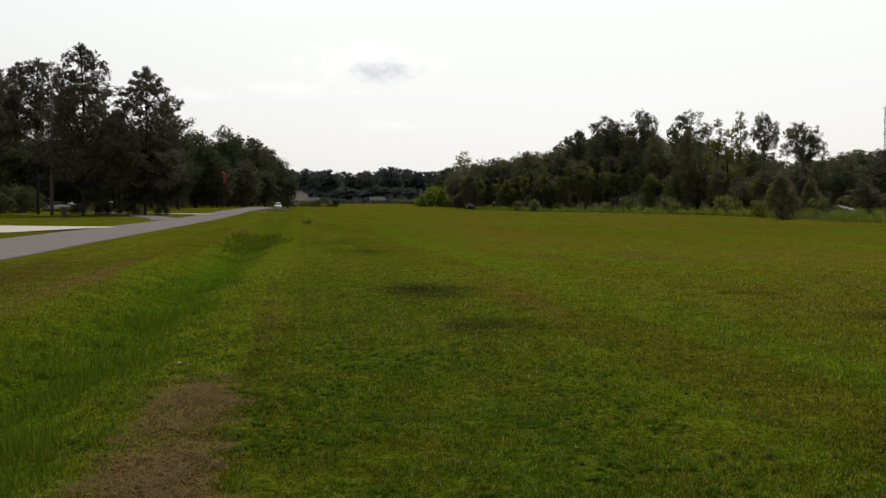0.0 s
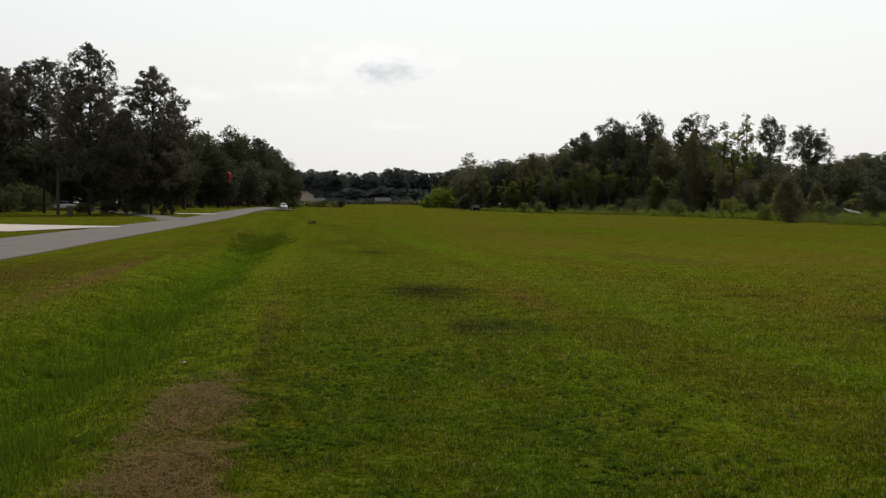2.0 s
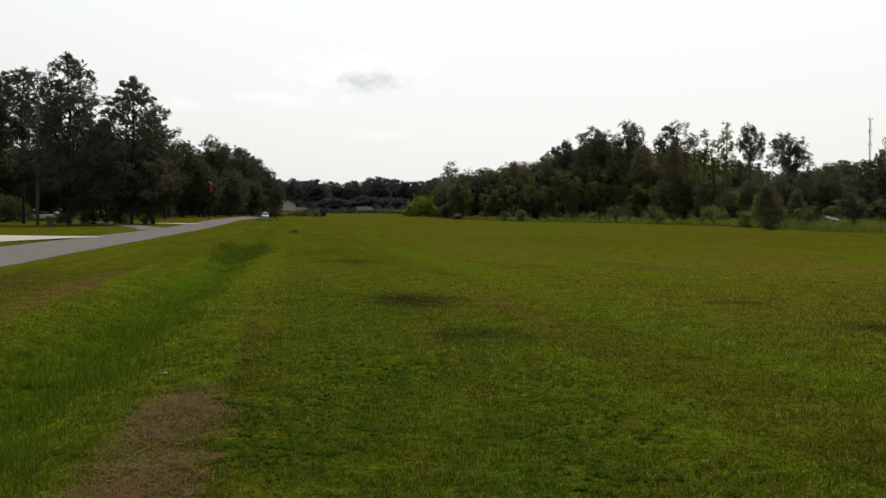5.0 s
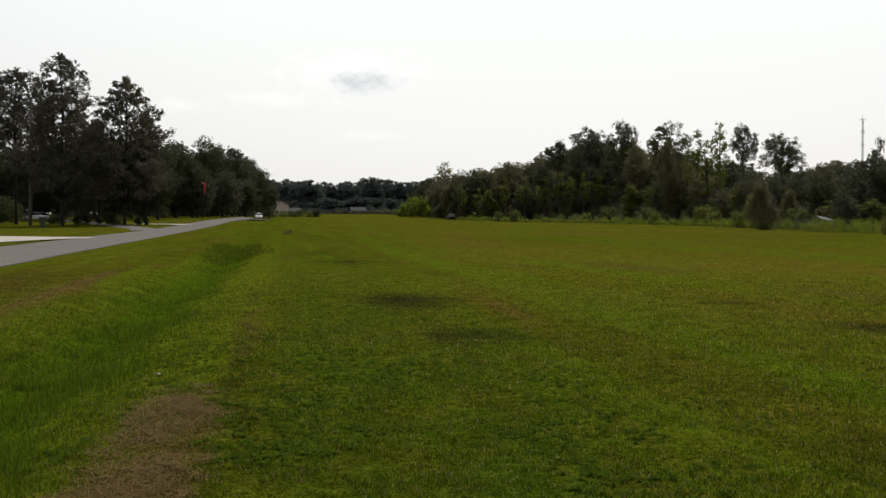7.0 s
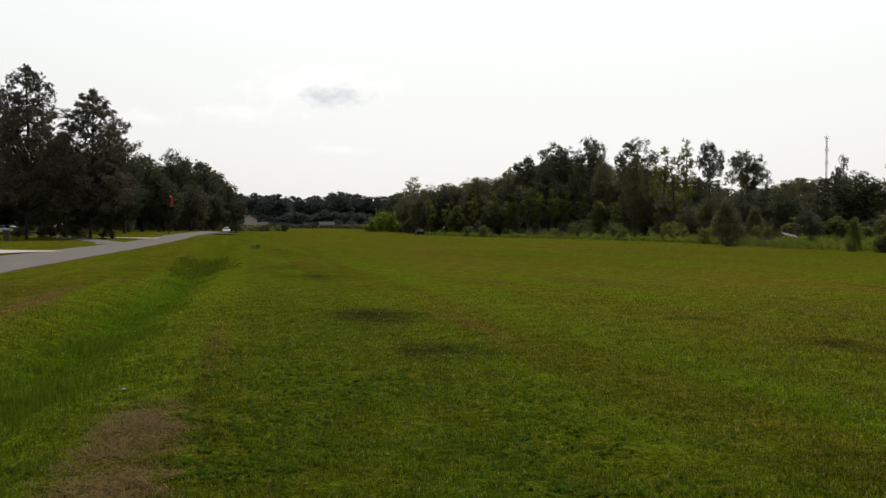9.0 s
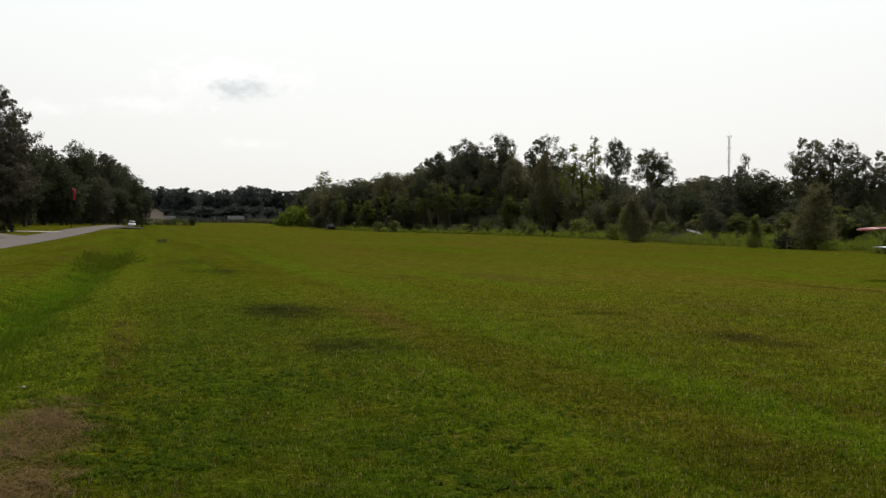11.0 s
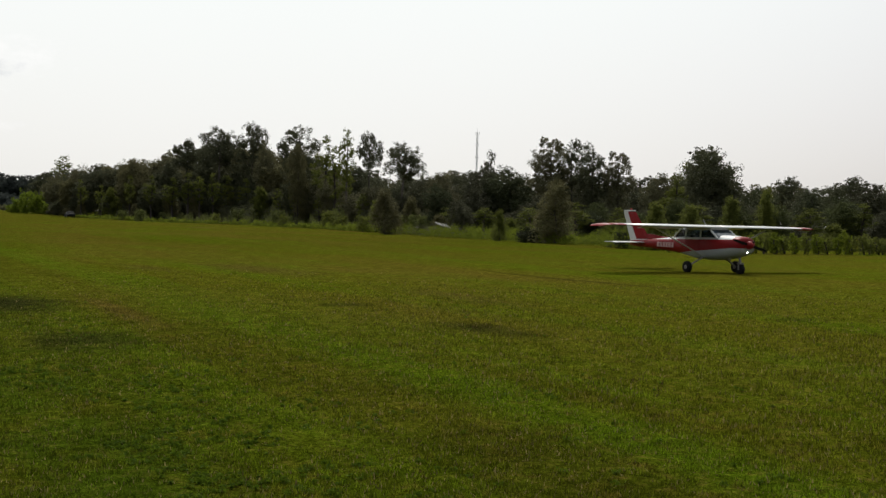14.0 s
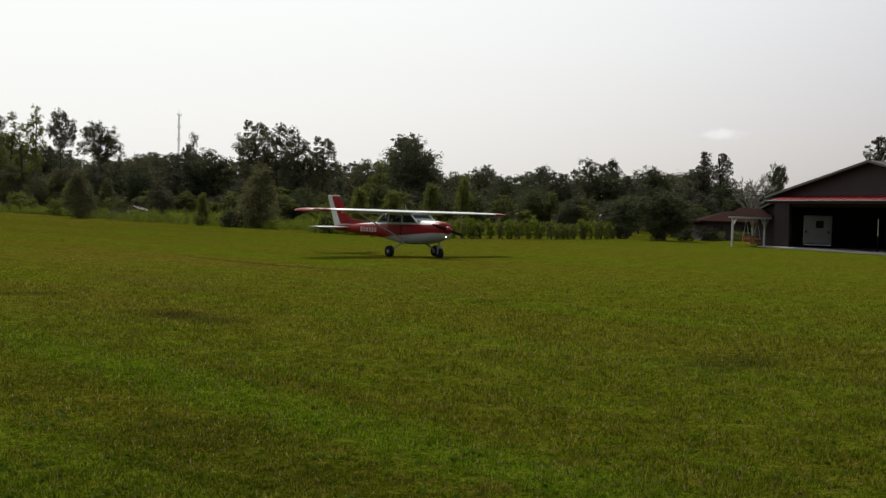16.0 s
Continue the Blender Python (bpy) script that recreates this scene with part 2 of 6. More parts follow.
def lawn_material(name, blade):
    """Mown grass of the strip: green and dry streaks along it, worn, dark and thatch patches with a shape of their own."""
    mat = bpy.data.materials.new(name)
    mat.use_nodes = True
    nodes, links = mat.node_tree.nodes, mat.node_tree.links
    p = nodes["Principled BSDF"]
    p.inputs["Roughness"].default_value, p.inputs["Specular IOR Level"].default_value = 0.9, 0.0
    geo = nodes.new("ShaderNodeNewGeometry")
    turn = nodes.new("ShaderNodeMapping")
    turn.inputs["Rotation"].default_value = (0, 0, radians(-8))
    links.new(geo.outputs["Position"], turn.inputs["Vector"])

    def tex(scale, stretch=(1, 1, 1), detail=4, rough=0.55):
        mp, t = nodes.new("ShaderNodeMapping"), nodes.new("ShaderNodeTexNoise")
        mp.inputs["Scale"].default_value = stretch
        links.new(turn.outputs[0], mp.inputs["Vector"])
        t.inputs["Scale"].default_value, t.inputs["Detail"].default_value, t.inputs["Roughness"].default_value = scale, detail, rough
        links.new(mp.outputs[0], t.inputs["Vector"])
        return t.outputs["Fac"]

    def ramp(value, lo, hi, a=0.0, b=1.0):
        r = nodes.new("ShaderNodeMapRange")
        r.interpolation_type = "SMOOTHSTEP"
        for key, v in (("From Min", lo), ("From Max", hi), ("To Min", a), ("To Max", b)):
            r.inputs[key].default_value = v
        links.new(value, r.inputs["Value"])
        return r.outputs[0]

    def mix(factor, a, b):
        m = nodes.new("ShaderNodeMix")
        m.data_type = "RGBA"
        links.new(factor, m.inputs["Factor"])
        for key, v in (("A", a), ("B", b)):
            if isinstance(v, tuple):
                m.inputs[key].default_value = (*v, 1)
            else:
                links.new(v, m.inputs[key])
        return m.outputs["Result"]

    def math2(op, a, b):
        m = nodes.new("ShaderNodeMath")
        m.operation = op
        for k, v in enumerate((a, b)):
            if isinstance(v, (int, float)):
                m.inputs[k].default_value = v
            else:
                links.new(v, m.inputs[k])
        return m.outputs[0]

    sep = nodes.new("ShaderNodeSeparateXYZ")
    links.new(turn.outputs[0], sep.inputs[0])
    n, m = sep.outputs[0], sep.outputs[1]
    wob = tex(1.3, detail=6, rough=0.75)

    def mark(cn, cm, rx, ry, lo=0.55, hi=1.15):
        dn = math2("DIVIDE", math2("SUBTRACT", n, cn), rx)
        dm = math2("DIVIDE", math2("SUBTRACT", m, cm), ry)
        r = math2("SQRT", math2("ADD", math2("MULTIPLY", dn, dn), math2("MULTIPLY", dm, dm)), 0.0)
        r = math2("ADD", r, math2("MULTIPLY", math2("SUBTRACT", wob, 0.5), 2.4))
        return ramp(r, lo, hi, 1.0, 0.0)

    def patch(x, y, rx, ry, lo=0.55, hi=1.15):
        return mark(*nm(x, y), rx, ry, lo, hi)

    G1, G2, DRY, LIME = (0.0435, 0.053, 0.0034), (0.060, 0.067, 0.0044), (0.088, 0.070, 0.0105), (0.059, 0.091, 0.0036)
    STRAW, DARK = (0.088, 0.053, 0.015), (0.020, 0.022, 0.006)
    col = mix(ramp(tex(0.6, detail=6), 0.35, 0.65), G1, G2)
    # paler grass towards the hangar, less so further along the strip
    col = mix(math2("MULTIPLY", ramp(n, 3.0, 10.0, 0.0, 0.72), ramp(m, 28.0, 75.0, 1.0, 0.3)), col, (0.075, 0.083, 0.0050))
    col = mix(math2("MULTIPLY", ramp(tex(0.16, (1, 0.3, 1), 6), 0.40, 0.66), 0.6), col, LIME)
    # mown swaths along the strip, and a damp green stretch in its middle
    col = mix(math2("MULTIPLY", ramp(tex(0.55, (1, 0.03, 1), 5, 0.7), 0.48, 0.60), 0.75), col, LIME)
    swath = math2("ABSOLUTE", math2("ADD", math2("SUBTRACT", n, 5.3), math2("MULTIPLY", math2("SUBTRACT", wob, 0.5), 0.8)), 0.0)
    col = mix(math2("MULTIPLY", math2("MULTIPLY", ramp(swath, 0.1, 0.95, 1.0, 0.0), ramp(m, 40.0, 90.0, 1.0, 0.0)), 0.6), col, (0.056, 0.098, 0.0034))
    damp = math2("MULTIPLY", math2("MULTIPLY", ramp(n, -0.6, 0.5), ramp(n, 1.4, 3.6, 1.0, 0.0)), ramp(m, 22.0, 55.0, 1.0, 0.0))
    col = mix(math2("MULTIPLY", math2("MULTIPLY", damp, ramp(tex(0.9, (1, 0.6, 1), 6, 0.7), 0.32, 0.58)), 0.85), col, (0.038, 0.064, 0.0036))
    col = mix(math2("MULTIPLY", ramp(tex(0.13, (1, 0.4, 1), 7, 0.65), 0.36, 0.66), math2("MULTIPLY", ramp(n, 2.0, 12.0, 0.35, 0.8), math2("MULTIPLY", ramp(m, 8.0, 22.0, 0.4, 1.0), math2("MAXIMUM", ramp(n, 13.0, 28.0, 1.0, 0.55), ramp(m, 30.0, 75.0, 0.0, 0.95))))), col, DRY)
    col = mix(math2("MULTIPLY", ramp(tex(2.4, detail=5, rough=0.7), 0.52, 0.70), ramp(n, 0.0, 5.0, 0.28, 0.62)), col, DRY)
    col = mix(math2("MULTIPLY", ramp(tex(9.0, detail=3), 0.50, 0.75), ramp(n, 0.0, 5.0, 0.22, 0.50)), col, STRAW)
    col = mix(math2("MULTIPLY", math2("MULTIPLY", ramp(n, -6.0, -4.2, 1.0, 0.0), ramp(tex(0.5, (1, 0.3, 1), 5), 0.44, 0.64)), 0.6), col, DRY)
    for x, y, rx, ry, share in ((-0.3, 19.6, 0.85, 1.9, 0.95), (0.65, 13.9, 0.8, 1.1, 0.75), (6.35, 14.6, 0.5, 1.2, 0.72), (5.4, 18.8, 0.55, 0.4, 0.6), (10.1, 7.9, 0.8, 0.6, 0.5)):
        col = mix(math2("MULTIPLY", patch(x, y, rx, ry, 0.10, 1.50), share), col, DARK)
    for x, y, rx, ry in ((-2.9, 37.5, 1.2, 1.6), (-4.5, 46.0, 0.8, 3.0)):
        col = mix(math2("MULTIPLY", patch(x, y, rx, ry, 0.2, 1.5), 0.4), col, DARK)
    col = mix(math2("MULTIPLY", patch(-1.90, 7.3, 0.40, 3.3), 0.9), col, (0.062, 0.043, 0.014))
    col = mix(math2("MULTIPLY", patch(-2.6, 15.5, 0.3, 3.6), 0.3), col, STRAW)
    # worn and brown stretches, a wheel track and damp hollows, by their place across and along the strip
    BROWN, BANK = (0.070, 0.052, 0.013), (0.084, 0.082, 0.008)
    for cn, cm, rx, ry, tint, share in ((3.82, 17.8, 0.26, 3.2, STRAW, 0.5), (10.9, 32.0, 1.3, 5.0, BROWN, 0.6), (7.7, 32.6, 0.6, 2.8, BROWN, 0.5), (11.3, 19.6, 0.8, 2.8, BROWN, 0.45),
                                        (18.5, 25.0, 0.25, 4.8, DARK, 0.6), (-0.5, 27.0, 0.6, 5.0, BANK, 0.65), (0.2, 41.8, 0.7, 1.2, BROWN, 0.7), (2.5, 37.0, 0.55, 3.6, DARK, 0.4),
                                        (0.4, 153.0, 1.0, 3.0, DARK, 0.8), (3.4, 84.0, 1.8, 1.6, DARK, 0.5), (40.0, 137.0, 2.4, 2.0, (0.150, 0.128, 0.060), 0.6), (15.3, 14.0, 0.5, 0.4, DARK, 0.4),
                                        (-4.5, 25.5, 0.40, 8.0, (0.088, 0.054, 0.020), 0.75), (-6.6, 24.0, 1.7, 10.0, (0.054, 0.043, 0.009), 0.8)):
        col = mix(math2("MULTIPLY", mark(cn, cm, rx, ry, 0.2, 1.4), share), col, tint)
    # along the ditch: lush in its bed, pale on its bank, a worn line on the road side
    bed = math2("SUBTRACT", n, math2("SUBTRACT", -1.7, math2("MULTIPLY", math2("POWER", 2.71828, math2("DIVIDE", m, -22.0)), 1.6)))
    near = math2("MULTIPLY", ramp(m, 4.0, 8.0), ramp(m, 55.0, 110.0, 1.0, 0.0))

    def band(at, half, share):
        d = math2("ABSOLUTE", math2("ADD", math2("SUBTRACT", bed, at), math2("MULTIPLY", math2("SUBTRACT", wob, 0.5), 0.9)), 0.0)
        return math2("MULTIPLY", math2("MULTIPLY", ramp(d, half * 0.3, half * 1.5, 1.0, 0.0), near), share)

    col = mix(math2("MULTIPLY", band(0.0, 0.7, 0.9), ramp(tex(0.8, (1, 0.5, 1), 6, 0.7), 0.34, 0.6, 0.25, 1.0)), col, (0.034, 0.068, 0.0025))
    col = mix(band(1.5, 0.6, 0.7), col, (0.070, 0.088, 0.0055))
    col = mix(math2("MULTIPLY", band(-1.9, 0.45, 0.35), ramp(tex(0.35, (1, 0.45, 1), 5), 0.45, 0.62)), col, STRAW)
    trod = math2("ABSOLUTE", math2("ADD", math2("ADD", n, 0.40), math2("MULTIPLY", math2("SUBTRACT", wob, 0.5), 0.35)), 0.0)
    trod = math2("MULTIPLY", ramp(trod, 0.03, 0.16, 1.0, 0.0), math2("MULTIPLY", ramp(m, 7.5, 9.5), ramp(m, 17.0, 26.0, 1.0, 0.0)))
    col = mix(math2("MULTIPLY", math2("MULTIPLY", trod, ramp(tex(2.1, (1, 0.5, 1), 4), 0.40, 0.56)), 0.5), col, (0.040, 0.034, 0.009))
    mottle = ramp(tex(1.7, detail=8, rough=0.8), 0.34, 0.66, 0.78, 1.22)
    if blade:
        tone = ramp(geo.outputs["Random Per Island"], 0.0, 1.0, 0.66, 2.35)
        dead = math2("GREATER_THAN", math2("FRACT", math2("MULTIPLY", geo.outputs["Random Per Island"], 37.0), 0.0), 0.90)
        col = mix(math2("MULTIPLY", dead, 0.85), col, (0.105, 0.082, 0.036))
    else:
        tone = math2("MULTIPLY", ramp(tex(34.0, detail=3, rough=0.7), 0.3, 0.7, 0.45, 1.45), ramp(tex(9.0, detail=4, rough=0.7), 0.32, 0.66, 0.58, 1.3))
    sc = nodes.new("ShaderNodeVectorMath")
    sc.operation = "SCALE"
    links.new(col, sc.inputs[0])
    links.new(math2("MULTIPLY", math2("MULTIPLY", tone, mottle), ramp(m, 24.0, 60.0, 1.0, 0.90)), sc.inputs["Scale"])
    links.new(sc.outputs[0], p.inputs["Base Color"])
    if blade:
        tr, bl = nodes.new("ShaderNodeBsdfTranslucent"), nodes.new("ShaderNodeMixShader")
        bl.inputs[0].default_value = 0.55
        links.new(sc.outputs[0], tr.inputs["Color"])
        links.new(p.outputs[0], bl.inputs[1])
        links.new(tr.outputs[0], bl.inputs[2])
        links.new(bl.outputs[0], nodes["Material Output"].inputs["Surface"])
    else:
        b = nodes.new("ShaderNodeBump")
        b.inputs["Strength"].default_value, b.inputs["Distance"].default_value = 0.9, 0.05
        links.new(tex(16.0, detail=6, rough=0.75), b.inputs["Height"])
        links.new(b.outputs[0], p.inputs["Normal"])
    return mat


LAWN, BLADE = lawn_material("lawn", False), lawn_material("grass_blade", True)
ASPHALT = material("asphalt", (0.110, 0.096, 0.088), 0.95, vary=0.18, scale=0.5, fine=30, bump=0.3, bump_scale=60, spec=0.08)
CONCRETE = material("concrete", (0.34, 0.30, 0.26), 0.9, vary=0.12, scale=0.4, fine=12, bump=0.2, spec=0.1)
BARK = material("bark", (0.045, 0.037, 0.031), 0.95, vary=0.4, scale=2.0, bump=0.8, bump_scale=14)
DARK_BARK = material("dark_bark", (0.030, 0.025, 0.021), 0.95, vary=0.4, scale=2.0, bump=0.8, bump_scale=14, spec=0.1)
PALE_BARK = material("pale_bark", (0.105, 0.09, 0.075), 0.95, vary=0.35, scale=2.0, bump=0.6, bump_scale=14)
LEAF = leaf_material("broad_leaf", (0.098, 0.095, 0.056), (0.14, 0.134, 0.07), 0.26)
LEAF_GREEN = leaf_material("green_leaf", (0.080, 0.094, 0.032), (0.135, 0.150, 0.048), 0.42)
LEAF_DARK = leaf_material("dark_leaf", (0.072, 0.076, 0.046), (0.100, 0.105, 0.056), 0.24)
LEAF_MOSS = leaf_material("moss_leaf", (0.058, 0.069, 0.028), (0.100, 0.116, 0.042), 0.3)
LEAF_LIGHT = leaf_material("light_leaf", (0.08, 0.094, 0.022), (0.165, 0.18, 0.042), 0.5)
LEAF_WEED = leaf_material("weed_leaf", (0.080, 0.105, 0.012), (0.195, 0.230, 0.028), 0.5)
LEAF_OLIVE = leaf_material("olive_leaf", (0.1, 0.095, 0.05), (0.15, 0.14, 0.064), 0.28)
LEAF_LIME = leaf_material("lime_leaf", (0.090, 0.125, 0.014), (0.20, 0.25, 0.030), 0.5)
NEEDLE = leaf_material("needle", (0.078, 0.073, 0.054), (0.122, 0.114, 0.076), 0.24)
# leaves of the far treeline: distance haze is mixed into their grey-green
HAZED_LEAF = leaf_material("hazed_leaf", (0.062, 0.073, 0.066), (0.085, 0.097, 0.087), 0.3)
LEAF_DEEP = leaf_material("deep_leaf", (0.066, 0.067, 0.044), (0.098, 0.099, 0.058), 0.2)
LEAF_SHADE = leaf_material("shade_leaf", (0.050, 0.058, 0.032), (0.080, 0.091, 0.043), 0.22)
# shrub leaf darkened: deep shade beneath the pines is put into its colour
LEAF_SHRUB = leaf_material("shaded_shrub_leaf", (0.018, 0.022, 0.012), (0.046, 0.052, 0.026), 0.25)
LEAF_REED = leaf_material("reed_leaf", (0.032, 0.048, 0.002), (0.082, 0.100, 0.005), 0.45)

# ---------- ground, road and drives ----------
def spaced(*runs):
    """Grid lines: runs of (start, end, number)."""
    return np.unique(np.concatenate([np.linspace(a, b, k) for a, b, k in runs]))


ns = spaced((-2600, -200, 9), (-200, -40, 12), (-40, -9, 26), (-9, 2, 45), (2, 30, 60), (30, 120, 30), (120, 2600, 12))
ms = spaced((-700, -30, 6), (-30, 4, 16), (4, 36, 90), (36, 110, 75), (110, 560, 60), (560, 3200, 10))
N, M = np.meshgrid(ns, ms)
GX, GY = N * CS - M * SN, N * SN + M * CS
GZ = ground_z(GX, GY)
cols = len(ns)
quads = [(r * cols + k, r * cols + k + 1, (r + 1) * cols + k + 1, (r + 1) * cols + k) for r in range(len(ms) - 1) for k in range(cols - 1)]
tagged(new("ground", mesh_of("ground", np.stack([GX, GY, GZ], -1).reshape(-1, 3).tolist(), quads, [LAWN], smooth=True)),
       "mown green grass airstrip with dry and worn patches", "grass field", kind="structure")


def strip(name, middle, widths, mat, label, category, lift=0.03):
    """A paved strip that follows the ground along a middle line of (x, y), with thin sides."""
    pts = []
    for i in range(len(middle) - 1):
        a, b = Vector(middle[i]), Vector(middle[i + 1])
        k = max(1, int((b - a).length / 4))
        pts += [(a.lerp(b, j / k), widths[i] + (widths[i + 1] - widths[i]) * j / k) for j in range(k)]
    pts.append((Vector(middle[-1]), widths[-1]))
    rings = []
    for i, (p, w) in enumerate(pts):
        d = (pts[min(i + 1, len(pts) - 1)][0] - pts[max(i - 1, 0)][0]).normalized()
        s = Vector((d.y, -d.x))
        ring = []
        for u, drop in ((-0.5, -0.3), (-0.5, 0.0), (-0.25, 0.03), (0.0, 0.045), (0.25, 0.03), (0.5, 0.0), (0.5, -0.3)):
            wob = 0.16 * (noise2(np.array(p.x * 0.7 + u * 50), np.array(p.y * 0.7)) - 0.5) if abs(u) == 0.5 else 0.0
            q = p + s * (u * w + float(wob))
            ring.append((q.x, q.y, max(gz(q.x, q.y), gz(p.x, p.y)) + lift + drop))
        rings.append(ring)
    shape = Shape()
    n = len(rings[0])
    shape.add([p for r in rings for p in r], [(i * n + k, i * n + k + 1, (i + 1) * n + k + 1, (i + 1) * n + k) for i in range(len(rings) - 1) for k in range(n - 1)])
    return whole(name, shape, mat, label, category, kind="structure")


ROAD = [(-11.1, -60), (-11.1, 0), (-11.1, 40), (-11.1, 80), (-11.1, 120), (-9.8, 180), (-5.6, 236), (-4.5, 250), (-3.6, 263)]
strip("road", [xy(n, m) for n, m in ROAD], (5.3, 5.3, 5.3, 5.3, 5.2, 5.2, 5.0, 4.8, 4.8), ASPHALT,
      "narrow grey asphalt road beside the airstrip", "road")
strip("driveway", [xy(-13.75, 73.0), xy(-15.5, 73.6), xy(-20.0, 77.5), xy(-30.0, 86.0), xy(-50.0, 102.0)], (17.0, 16.0, 13.0, 12.0, 12.0), CONCRETE, "pale concrete driveway joining the road", "driveway", 0.035)
strip("side_lane", [(-28.6, 112.0), (-32.5, 124.0), (-42.0, 146.0), (-58.0, 178.0), (-78.0, 214.0)], (4.0, 3.4, 3.2, 3.2, 3.2), ASPHALT, "grey lane leading off through the lawn", "lane", 0.02)
strip("farm_entry", [(-32.5, 152.0), (-36.0, 155.0), (-42.0, 157.5)], (6.0, 4.0, 3.0), CONCRETE, "pale entry strip at the road", "driveway", 0.02)

# ---------- trees ----------
def leaves(name, centres, size, mat, seed, slim=0.55, droop=0.0, up=0.0):
    """Many small pointed leaves, each at its own angle."""
    r = np.random.RandomState(seed)
    k = len(centres)
    a = r.normal(size=(k, 3))
    a[:, 2] = a[:, 2] * 0.7 - droop
    a /= np.linalg.norm(a, axis=1)[:, None]
    b = np.cross(a, r.normal(size=(k, 3)) + (0, 0, up))
    b /= np.linalg.norm(b, axis=1)[:, None] + 1e-9
    s = (size * (0.6 + 0.8 * r.rand(k)))[:, None]
    v = np.stack([centres - a * s, centres + b * s * slim * 1.5, centres + a * s], 1).reshape(-1, 3)
    me = bpy.data.meshes.new(name)
    me.vertices.add(3 * k)
    me.loops.add(3 * k)
    me.polygons.add(k)
    me.vertices.foreach_set("co", v.astype(np.float32).ravel())
    me.loops.foreach_set("vertex_index", np.arange(3 * k, dtype=np.int32))
    me.polygons.foreach_set("loop_start", np.arange(0, 3 * k, 3, dtype=np.int32))
    me.materials.append(mat)
    me.update(calc_edges=True)
    return me


def clumps(centres, radii, each, r, flat=0.86):
    """Leaf places: thick towards each clump's skin, thin in its heart."""
    k = len(centres)
    d = r.normal(size=(k, each, 3))
    d /= np.linalg.norm(d, axis=2)[:, :, None]
    q = r.rand(k, each, 1) ** 0.55 * (0.88 + 0.42 * r.rand(k, each, 1) ** 3)
    return (centres[:, None, :] + d * q * radii[:, None, None] * (1, 1, flat)).reshape(-1, 3)


def branchy(trunk_top, lean, r0, targets, r, bare=0.3, n=7, rise=0.25):
    """A bent tapered trunk with limbs to the places given."""
    s = Shape()
    pts, rad = [], []
    for i in range(7):
        u = i / 6
        pts.append(Vector((lean[0] * u * u + 0.12 * math.sin(5 * u + r0 * 9), lean[1] * u * u + 0.1 * math.cos(4 * u), trunk_top * u)))
        rad.append(r0 * (1.25 if i == 0 else 1.0) * (1 - 0.85 * u) + 0.03)
    s.tube(pts, rad, n)
    for t in targets:
        t = Vector(t)
        u = max(bare, min(0.92, (t.z - rise * math.hypot(t.x, t.y)) / trunk_top - 0.08))
        k = u * 6
        a = pts[int(k)].lerp(pts[min(6, int(k) + 1)], k - int(k))
        mid = a.lerp(t, 0.55) + Vector((0, 0, -0.1 * (t - a).length))
        w = max(0.04, r0 * (1 - u) * 0.55)
        s.tube([a, mid, t], [w, w * 0.65, w * 0.25], 5)
    return s


def boughs(centres, radii, twigs, each, r, flat=0.95, fine=0.36):
    """Leaf places at two sizes: boughs made of many small leafy twigs, with gaps between the twigs."""
    k = len(centres)
    d = r.normal(size=(k, twigs, 3))
    d /= np.linalg.norm(d, axis=2)[:, :, None]
    t = centres[:, None, :] + d * (r.rand(k, twigs, 1) ** 0.42) * radii[:, None, None] * (1, 1, flat)
    size = np.repeat(radii * fine, twigs) * (0.55 + 0.7 * r.rand(k * twigs))
    d = r.normal(size=(k * twigs, each, 3))
    d /= np.linalg.norm(d, axis=2)[:, :, None]
    return (t.reshape(-1, 1, 3) + d * (r.rand(k * twigs, each, 1) ** 0.5) * size[:, None, None]).reshape(-1, 3)


def broadleaf(name, seed, h, w, base, mat, bark, lobes=26, twigs=24, each=26, leaf=0.125, lobe=0.20, gappy=0.0, limbs=14, label="", category="tree"):
    """A spreading tree: base is the share of the height below the crown, lobe a bough's size against the width."""
    r = np.random.RandomState(seed)
    mid, half = h * (1 + base) / 2, h * (1 - base) / 2
    c = []
    bulge = r.normal(size=(5, 3))
    bulge /= np.linalg.norm(bulge, axis=1)[:, None]
    tries = 0
    while len(c) < lobes:
        tries += 1
        d = r.normal(size=3)
        d /= np.linalg.norm(d)
        q = (0.66 + 0.34 * max(bulge @ d)) * r.rand() ** (0.30 if r.rand() > gappy else 0.6)
        z = d[2] * q
        narrow = 1.0 - 0.30 * max(0, z) ** 1.5 - 0.28 * max(0, -z)
        p = np.array((d[0] * q * narrow * w * (0.5 - lobe * 0.5), d[1] * q * narrow * w * (0.5 - lobe * 0.5), mid + z * (half - lobe * w * 0.6)))
        if tries < 900 and any(np.linalg.norm((p - o) * (1, 1, 0.8)) < w * lobe * (0.75 + 0.7 * gappy) for o in c):
            continue
        c.append(p)
    c = np.array(c)
    radii = w * lobe * (0.62 + 0.6 * r.rand(lobes))
    c[:, 2] += (h - (c[:, 2] + radii * 0.8).max()) * (c[:, 2] / h)
    tree = thing(name, pose(0, 0, -300), label, category)
    part("trunk", branchy(h * 0.86, (r.normal() * 0.5, r.normal() * 0.5), 0.013 * h + 0.04, c[:limbs], r, max(0.15, base * 0.8)), bark, tree)
    part("crown", leaves("crown", boughs(c, radii, twigs, each, r), leaf, mat, seed), mat, tree)
    return tree


